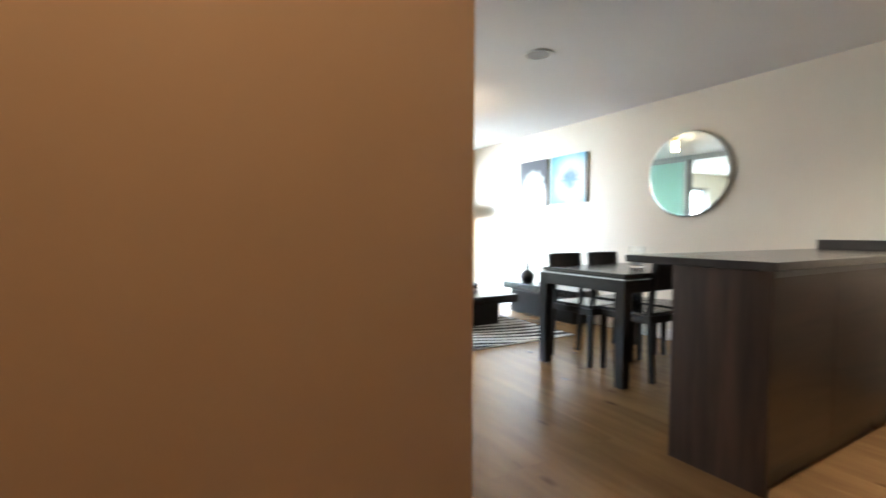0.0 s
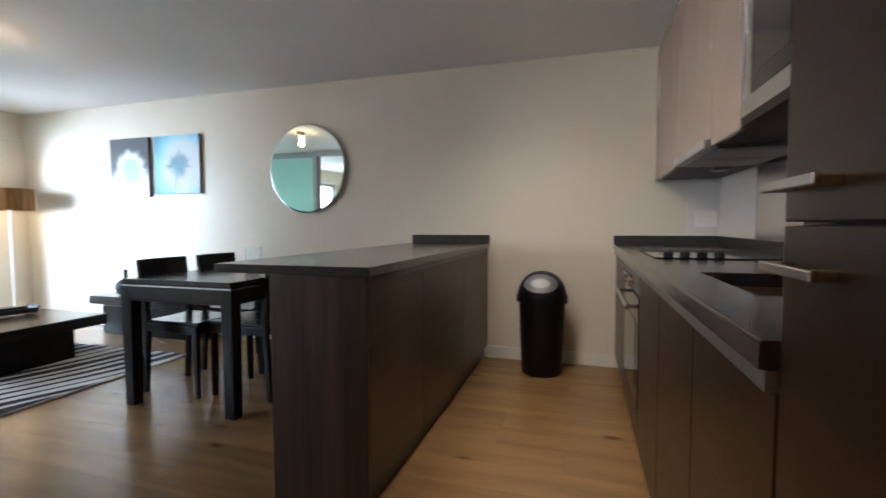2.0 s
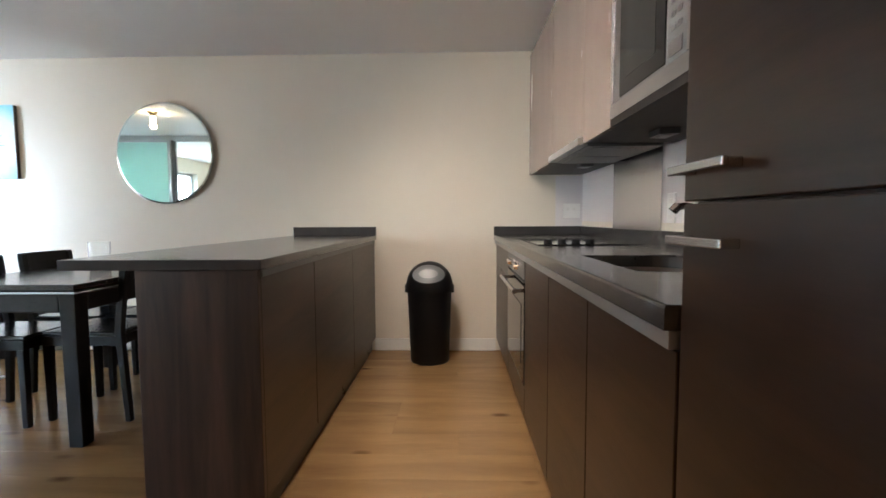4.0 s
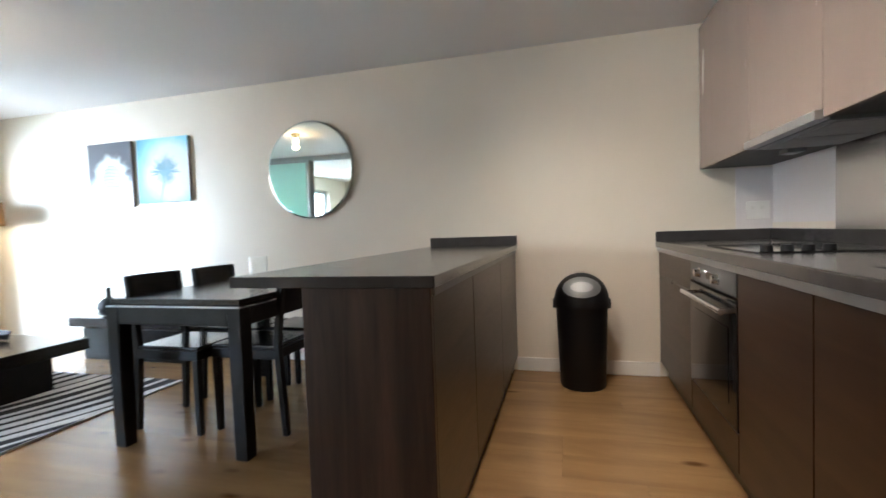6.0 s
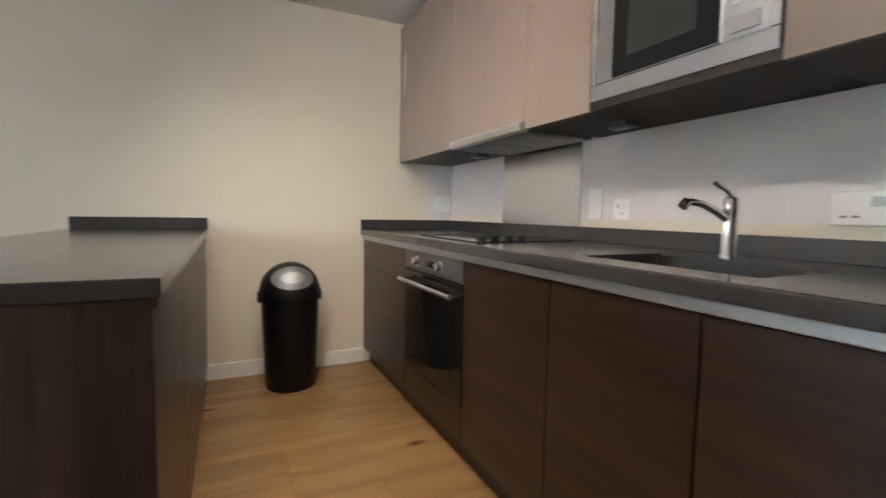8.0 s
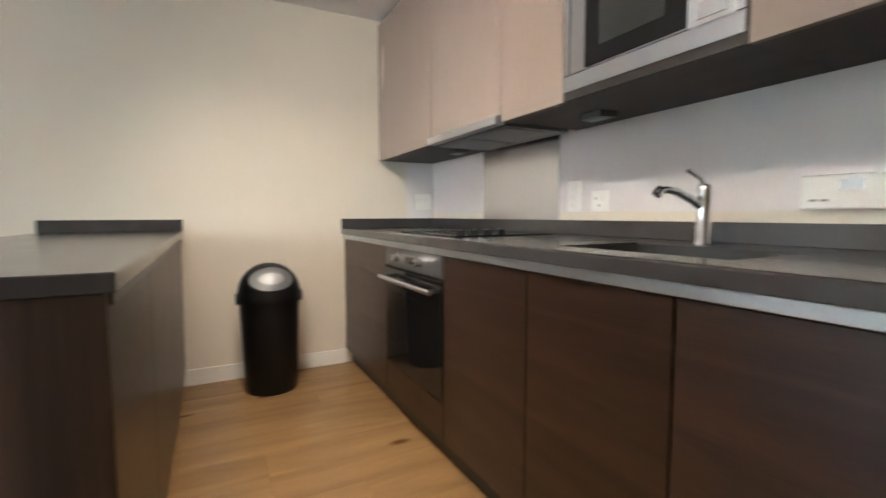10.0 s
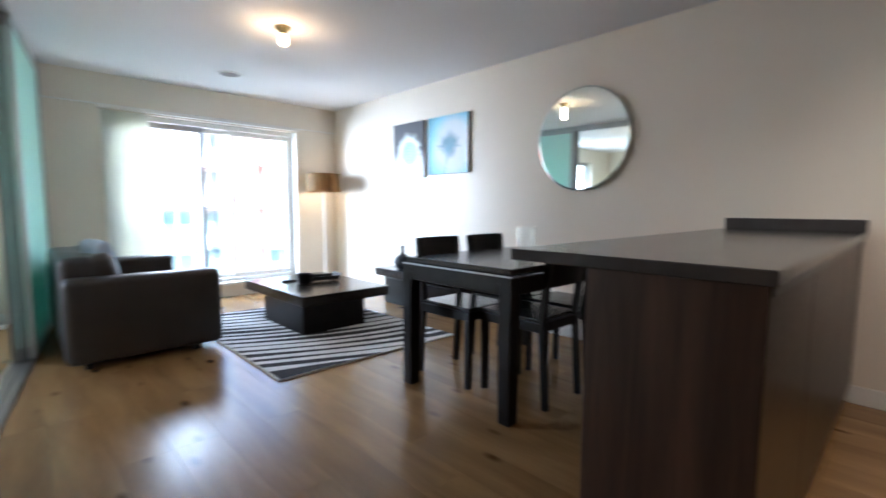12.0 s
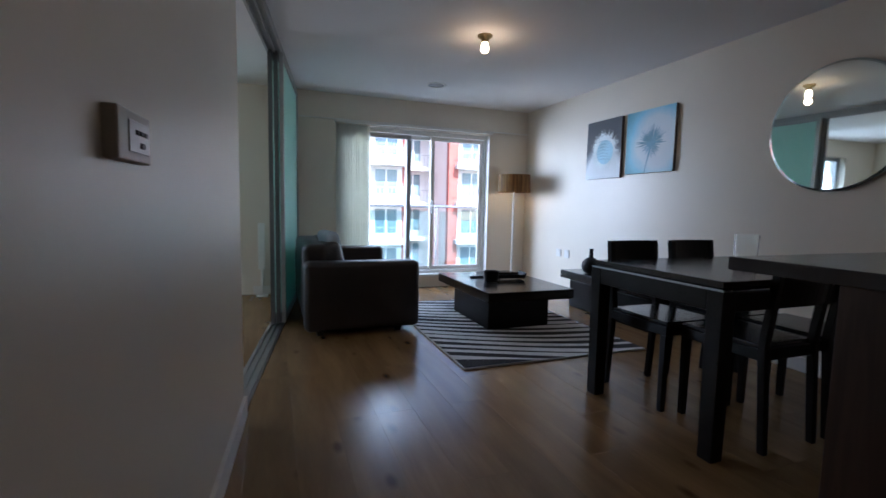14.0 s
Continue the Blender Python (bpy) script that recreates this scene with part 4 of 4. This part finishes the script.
part("apron", boxes((TX0 + 0.004, TX0 + 0.03, TY0 + 0.075, TY1 - 0.075, ZA - 0.085, ZA), bevel=0.006), M_BLACKWOOD, tb)
part("apron", boxes((TX1 - 0.03, TX1 - 0.004, TY0 + 0.075, TY1 - 0.075, ZA - 0.085, ZA), bevel=0.006), M_BLACKWOOD, tb)
for x in (TX0 + 0.003, TX1 - 0.013):
    part("edge_strip", boxes((x, x + 0.01, TY0 + 0.006, TY1 - 0.006, ZA + 0.0005, ZA + 0.007), bevel=0.001), M_ALU, tb, "pale metal strip under the top")
for x in (TX0 + 0.002, TX1 - 0.076):
    for y in (TY0 + 0.002, TY1 - 0.076):
        part("leg", taper(x, x + 0.074, y, y + 0.074, 0, ZA, 0.88), M_BLACKWOOD, tb)

ch = thing("dining_chair", "black wooden dining chair with a shiny black seat", "chair", "chairs round the dining table", at=(2.995, 2.52, 0))
CW = 0.35
part("seat", boxes((-CW / 2 + 0.004, CW / 2 - 0.004, -0.215, 0.175, 0.445, 0.465), bevel=0.006), M_SEAT, ch, "black vinyl padded seat")
part("seat_frame", boxes((-CW / 2, CW / 2, -0.215, 0.19, 0.395, 0.444), bevel=0.003), M_BLACKWOOD, ch)
for s in (-1, 1):
    part("leg", taper(s * (CW / 2 - 0.018) - 0.018, s * (CW / 2 - 0.018) + 0.018, -0.212, -0.176, 0, 0.395, 0.8), M_BLACKWOOD, ch)
    part("leg", taper(s * (CW / 2 - 0.017) - 0.017, s * (CW / 2 - 0.017) + 0.017, 0.165, 0.2, 0, 0.47, 0.85, (0, 0.03)), M_BLACKWOOD, ch)
    post = turned(boxes((s * (CW / 2 - 0.017) - 0.017, s * (CW / 2 - 0.017) + 0.017, -0.017, 0.017, 0, 0.38), bevel=0.003), pose(0, 0.182, 0.455, -7))
    part("back_post", post, M_BLACKWOOD, ch)
bm = bmesh.new()
N = 10
grid = []
for i in range(N + 1):
    x = -CW / 2 + 0.0 + CW * i / N
    bow = 0.022 * (1 - (2 * i / N - 1) ** 2)
    grid.append([bm.verts.new((x, y + bow + lean, z)) for y, lean, z in ((-0.012, 0.02, 0.635), (-0.012, 0.047, 0.84), (0.012, 0.047, 0.84), (0.012, 0.02, 0.635))])
for g0, g1 in zip(grid, grid[1:]):
    for k in range(4):
        bm.faces.new((g0[k], g0[(k + 1) % 4], g1[(k + 1) % 4], g1[k]))
bm.faces.new(grid[0])
bm.faces.new(grid[-1])
bmesh.ops.recalc_face_normals(bm, faces=bm.faces)
part("backrest", turned(bm, pose(0, 0.182, 0)), M_BLACKWOOD, ch)
copy_thing(ch, pose(3.455, 2.52, 0))
copy_thing(ch, pose(3.08, 2.08, 0, 0, 0, 180))
copy_thing(ch, pose(3.50, 2.08, 0, 0, 0, 180))
vs = thing("glass_vase", "clear glass vase with grey pebbles, on the dining table", "vase", at=(3.26, 2.25, TZ))
vg = part("glass", lathe([(0, 0.001), (0.058, 0.001), (0.066, 0.02), (0.07, 0.19), (0.066, 0.19), (0.062, 0.022), (0, 0.012)], 36), M_VASE, vs, smooth=True)
vg.visible_shadow = False
vs.scale = (0.78, 0.78, 0.86)
rnd = random.Random(4)
bm = bmesh.new()
for k in range(46):
    bmesh.ops.create_icosphere(bm, subdivisions=1, radius=rnd.uniform(0.008, 0.012), matrix=Matrix.Translation((rnd.uniform(-0.036, 0.036), rnd.uniform(-0.036, 0.036), 0.024 + rnd.uniform(0, 0.03))))
part("pebbles", bm, M_PEBBLE, vs, smooth=True)

# ---- living room ----
rg = thing("rug", "silver grey rug with black wavy stripes", "rug")
RX0, RX1, RY0, RY1 = 2.105, 3.55, 3.155, 5.15
part("field", boxes((RX0, RX1, RY0, RY1, 0.0, 0.012), bevel=0.003), M_RUG, rg)


def stripe(y_at, width, drop=0.0):
    """A dark band that starts at the long edge by the sofa and sweeps towards the dining table."""
    bm = bmesh.new()
    rowa = []
    for i in range(41):
        s = i / 40
        x = RX0 + 0.006 + (RX1 - RX0 - 0.012) * s
        y = y_at - 0.72 * s + 0.26 * s * s + 0.022 * math.sin(4.2 * s + y_at * 2.1)
        hw = max(0.0, width * (0.55 + 0.6 * math.sin(2.6 * s + y_at * 3.1) ** 2) - drop * s)
        lo, hi = max(RY0 + 0.004, min(RY1 - 0.004, y - hw)), max(RY0 + 0.004, min(RY1 - 0.004, y + hw))
        rowa.append((bm.verts.new((x, lo, 0.0135)), bm.verts.new((x, hi, 0.0135)), lo < hi - 1e-4))
    for a, b in zip(rowa, rowa[1:]):
        if a[2] and b[2]:
            bm.faces.new((a[0], b[0], b[1], a[1]))
    bmesh.ops.delete(bm, geom=[v for v in bm.verts if not v.link_faces], context="VERTS")
    return part("stripe", bm, M_RUGDARK, rg)


stripe(RY0 + 0.07, 0.13)
for k in range(19):
    stripe(RY0 + 0.29 + 0.128 * k, (0.036, 0.025, 0.042)[k % 3])

ct = thing("coffee_table", "low square black-brown wooden coffee table on the rug", "table", at=(0, 0, 0))
CX0, CX1, CY0, CY1, CZ = 2.64, 3.475, 3.92, 5.12, 0.319
part("tabletop", boxes((CX0, CX1, CY0, CY1, CZ - 0.085, CZ), bevel=0.003), M_BLACKWOODX, ct)
part("base", boxes((2.647, 3.22, 3.928, 4.68, 0.0135, CZ - 0.085), bevel=0.003), M_BLACKWOOD, ct)
bw = solo("bowl", lathe([(0, 0.0), (0.058, 0.0), (0.064, 0.005), (0.072, 0.092), (0.066, 0.092), (0.058, 0.012), (0, 0.01)], 36), M_PLASTIC, "small round black pot on the coffee table", "bowl", at=(2.96, 4.52, CZ), smooth=True)
tr = thing("tray", "black rectangular tray with raised ends on the coffee table", "tray", at=(3.17, 4.56, CZ), turn=-8)
part("dish", boxes((-0.13, 0.13, -0.09, 0.09, 0.02, 0.032), (-0.13, 0.13, -0.09, -0.08, 0.032, 0.055), (-0.13, 0.13, 0.08, 0.09, 0.032, 0.055), bevel=0.002), M_PLASTIC, tr)
for s in (-1, 1):
    part("end", turned(boxes((-0.006, 0.006, -0.09, 0.09, -0.02, 0.05), bevel=0.002), pose(s * 0.13, 0, 0.025, 0, 24 * s)), M_PLASTIC, tr)
solo("remote_control", boxes((-0.07, 0.07, -0.022, 0.022, 0, 0.016), bevel=0.005), M_PLASTIC, "slim black remote control on the coffee table", "remote", at=(2.90, 4.72, CZ))

sf = thing("sofa", "dark brown leather sofa with its back to the glass doors", "sofa", at=(1.21, 4.10, 0))
SW, SL = 0.90, 1.50
part("base", boxes((0.02, SW - 0.03, 0.03, SL - 0.03, 0.07, 0.26), bevel=0.02), M_LEATHER, sf, smooth=True)
part("arm", box(bmesh.new(), 0.0, SW, 0, 0.19, 0.045, 0.58, 0.045, 5), M_LEATHER, sf, smooth=True)
part("arm", box(bmesh.new(), 0.0, SW, SL - 0.19, SL, 0.045, 0.58, 0.045, 5), M_LEATHER, sf, smooth=True)
part("backrest", box(bmesh.new(), 0.0, 0.2, 0.191, SL - 0.191, 0.08, 0.70, 0.05, 5), M_LEATHER, sf, smooth=True)
for k in range(2):
    y0 = 0.192 + k * (SL - 0.384) / 2
    part("seat_cushion", box(bmesh.new(), 0.2, SW - 0.01, y0 + 0.003, y0 + (SL - 0.384) / 2 - 0.003, 0.26, 0.42, 0.04, 4), M_LEATHER, sf, smooth=True)
    part("back_cushion", turned(box(bmesh.new(), -0.08, 0.08, y0 + 0.004, y0 + (SL - 0.384) / 2 - 0.004, 0.0, 0.30, 0.06, 5), pose(0.27, 0, 0.42, 0, -12)), M_LEATHER, sf, smooth=True)
for x in (0.12, SW - 0.16):
    for y in (0.10, SL - 0.12):
        part("foot", taper(x - 0.03, x + 0.03, y - 0.03, y + 0.03, 0, 0.08, 0.8), M_BLACKWOOD, sf)
cu = solo("cushion", box(bmesh.new(), -0.05, 0.05, -0.2, 0.2, 0, 0.38, 0.045, 5), M_CUSHION, "powder blue cotton cushion leaning on the sofa back", "cushion", smooth=True)
cu.matrix_world = pose(1.51, 4.57, 0.425, 0, -14, 8)

sb = thing("low_cabinet", "low dark wooden cabinet against the wall", "cabinet", at=(3.875, 3.42, 0))
part("top", boxes((0, 0.308, 0, 1.28, 0.295, 0.375), bevel=0.003), M_BLACKWOODX, sb)
part("body", boxes((0.06, 0.308, 0.1, 1.18, 0, 0.295), bevel=0.003), M_BLACKWOOD, sb)
part("door", boxes((0.045, 0.06, 0.11, 0.635, 0.02, 0.275), bevel=0.002), M_BLACKWOOD, sb)
part("door", boxes((0.045, 0.06, 0.645, 1.17, 0.02, 0.275), bevel=0.002), M_BLACKWOOD, sb)
solo("vase", lathe([(0, 0), (0.045, 0), (0.075, 0.02), (0.092, 0.07), (0.085, 0.115), (0.05, 0.15), (0.022, 0.165), (0.019, 0.24), (0.024, 0.25), (0.018, 0.25), (0, 0.2)], 40), M_PLASTIC, "round black bottle vase with a thin neck", "vase", at=(4.0, 4.37, 0.375), smooth=True)

fl = thing("floor_lamp", "lit floor lamp with a golden drum shade", "lamp", at=(3.865, 5.75, 0))
part("base", lathe([(0, 0), (0.14, 0), (0.14, 0.012), (0.02, 0.022), (0, 0.022)], 40), M_WHITE, fl, smooth=True)
part("pole", lathe([(0, 0.02), (0.011, 0.02), (0.011, 1.30), (0, 1.30)], 16), M_WHITE, fl, smooth=True)
part("shade", lathe([(0.205, 1.215), (0.198, 1.435), (0.195, 1.435), (0.202, 1.215)], 56), M_SHADE, fl, "golden brown pleated drum shade", True)
part("bulb", lathe([(0, 1.235), (0.02, 1.24), (0.032, 1.27), (0.024, 1.30), (0.012, 1.315), (0, 1.315)], 20), M_BULB, fl, smooth=True)
lamp("floor_lamp_light", "POINT", 1.5, (1, 0.72, 0.40), pose(3.865, 5.75, 1.235), 0.02)

cl = thing("ceiling_light", "bare bulb in a small brass ceiling holder", "ceiling light", at=(2.48, 3.79, H))
part("holder", lathe([(0, 0), (0.055, 0), (0.055, -0.012), (0.03, -0.03), (0.024, -0.05), (0, -0.05)], 28), surface("aged brass", (0.38, 0.29, 0.15), 0.35, 0.8), cl, "aged brass holder", True)
part("bulb", lathe([(0.018, -0.05), (0.024, -0.055), (0.03, -0.085), (0.03, -0.105), (0.022, -0.122), (0, -0.128)], 24), M_BULB, cl, smooth=True)
lamp("ceiling_bulb_light", "POINT", 0.40, (1, 0.66, 0.34), pose(2.48, 3.79, H - 0.16), 0.03)


bl = copy_thing(cl, pose(0.07, 4.14, H))
tagged(bl, "bare bulb in the bedroom's brass ceiling holder")
lamp("bedroom_bulb_light", "POINT", 0.25, (1, 0.78, 0.52), pose(0.07, 4.14, H - 0.16), 0.03)


def vent(x, y):
    v = thing("ceiling_speaker", "round grey ceiling speaker with a white rim", "speaker", "ceiling speakers", at=(x, y, H))
    part("rim", lathe([(0.085, -0.001), (0.085, -0.008), (0.10, -0.007), (0.108, -0.001)], 48), M_WHITE, v, smooth=True)
    part("grille", lathe([(0, -0.007), (0.05, -0.0065), (0.085, -0.004), (0.085, -0.001), (0, -0.001)], 48), M_GRILLE, v, smooth=True)


vent(2.425, 2.475)
vent(2.61, 5.23)

# entry phone
ip = thing("entry_phone", "grey beige entry phone panel on the wall", "intercom", at=(XL + 0.008 + 0.066 * (1.57 - YHALL), 1.57, 1.125), turn=-3.8)
part("housing", boxes((0, 0.024, -0.078, 0.078, -0.043, 0.043), bevel=0.003), M_PHONE, ip)
part("display", boxes((0.024, 0.026, -0.035, 0.062, -0.027, 0.027), bevel=0.001), M_SCREEN, ip)
for y in (0.0, 0.02, 0.04):
    part("button", boxes((0.026, 0.029, y - 0.006, y + 0.008, 0.004, 0.012), bevel=0.0006), M_PLASTIC, ip)
part("button", boxes((0.026, 0.029, 0.015, 0.035, -0.018, -0.008), bevel=0.0006), M_PLASTIC, ip)

# sockets on the mirror wall
for y in (5.21, 5.05):
    s = thing("wall_socket", "white wall socket above the low cabinet", "socket", "sockets by the lamp", at=(XM, y, 0.50))
    part("plate", boxes((-0.009, 0, -0.045, 0.045, -0.045, 0.045), bevel=0.002), M_WHITE, s)
    part("switch", boxes((-0.012, -0.009, -0.012, 0.012, 0.008, 0.03), bevel=0.001), M_IVORY, s)

# bedroom: tall white heater and a wall decal seen in the mirror
ht = thing("panel_heater", "slim white upright heater against the bedroom wall", "heater", at=(0.88, 5.90, 0))
part("panel", boxes((-0.035, 0.035, -0.03, 0.03, 0.30, 0.80), bevel=0.008), M_WHITE, ht)
part("bracket", boxes((-0.012, 0.012, -0.012, 0.14, 0.02, 0.30), bevel=0.002), M_WHITE, ht)
part("foot", boxes((-0.06, 0.06, -0.05, 0.05, 0, 0.02), bevel=0.003), M_WHITE, ht)

dc = thing("wall_decal", "dark leafy branch decal on the bedroom wall", "decal", at=(BX + 0.004, 4.75, 1.45))
for k in range(6):
    a = radians(25 + 24 * k)
    tip = (0, 0.42 * math.cos(a), 0.34 * math.sin(a))
    mid = (0, 0.22 * math.cos(a + 0.25), 0.2 * math.sin(a + 0.25))
    part("branch", tube([(0, 0, -0.12), mid, tip], 0.007, 6), M_INK, dc)
    part("leaf", turned(lathe([(0, 0), (0.035, 0.0), (0.035, 0.003), (0, 0.003)], 10), pose(0, tip[1], tip[2], 0, 90)), M_INK, dc)

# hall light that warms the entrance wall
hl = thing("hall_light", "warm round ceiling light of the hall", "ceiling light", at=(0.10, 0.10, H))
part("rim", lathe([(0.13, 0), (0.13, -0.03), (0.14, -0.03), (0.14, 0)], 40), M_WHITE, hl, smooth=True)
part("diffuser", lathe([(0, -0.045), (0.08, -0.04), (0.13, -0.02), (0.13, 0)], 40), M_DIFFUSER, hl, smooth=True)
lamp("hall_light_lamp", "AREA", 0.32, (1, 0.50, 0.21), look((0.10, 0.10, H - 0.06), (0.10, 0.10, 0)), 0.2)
# ceiling spots added out of view, to brighten the kitchen aisle and run
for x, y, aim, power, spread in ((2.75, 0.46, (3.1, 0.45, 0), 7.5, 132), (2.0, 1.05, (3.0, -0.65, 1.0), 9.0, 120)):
    kl = thing("kitchen_downlight", "unseen round ceiling light added to brighten the kitchen", "ceiling light", at=(x, y, H))
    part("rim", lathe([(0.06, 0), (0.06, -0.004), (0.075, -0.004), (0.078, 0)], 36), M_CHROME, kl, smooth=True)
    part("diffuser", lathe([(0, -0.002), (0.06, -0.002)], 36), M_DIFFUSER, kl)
    lamp("kitchen_fill_lamp", "SPOT", power, (1, 0.85, 0.67), look((x, y, H - 0.02), aim), 0.10, spread)

# ---- floor planks ----
rnd = random.Random(11)
PLANK, LONG = 0.192, 1.28
plank_meshes = {}


def plank_mesh(w, l):
    key = (round(w, 3), round(l, 3))
    if key not in plank_meshes:
        plank_meshes[key] = mesh_of("plank", boxes((-w / 2 + 0.0002, w / 2 - 0.0002, -l / 2 + 0.0002, l / 2 - 0.0002, -0.008, 0), bevel=0.0004), M_FLOOR)
    return plank_meshes[key]


def lay(x0, x1, y0, y1):
    x = x0
    while x < x1 - 0.01:
        w = min(PLANK, x1 - x)
        y = y0 - rnd.choice((0.0, 0.32, 0.64, 0.96))
        while y < y1 - 0.01:
            a, b = max(y, y0), min(y + LONG, y1)
            if b - a > 0.02:
                p = new("plank", plank_mesh(w, round(b - a, 2)))
                p.parent = floor
                p.location = (x + w / 2, (a + b) / 2, 0)
            y += LONG
        x += PLANK


lay(XL, XM, YB, YW)
lay(HX, XL, -2.4, YHALL)
lay(-0.6, XL, 1.6, YW)
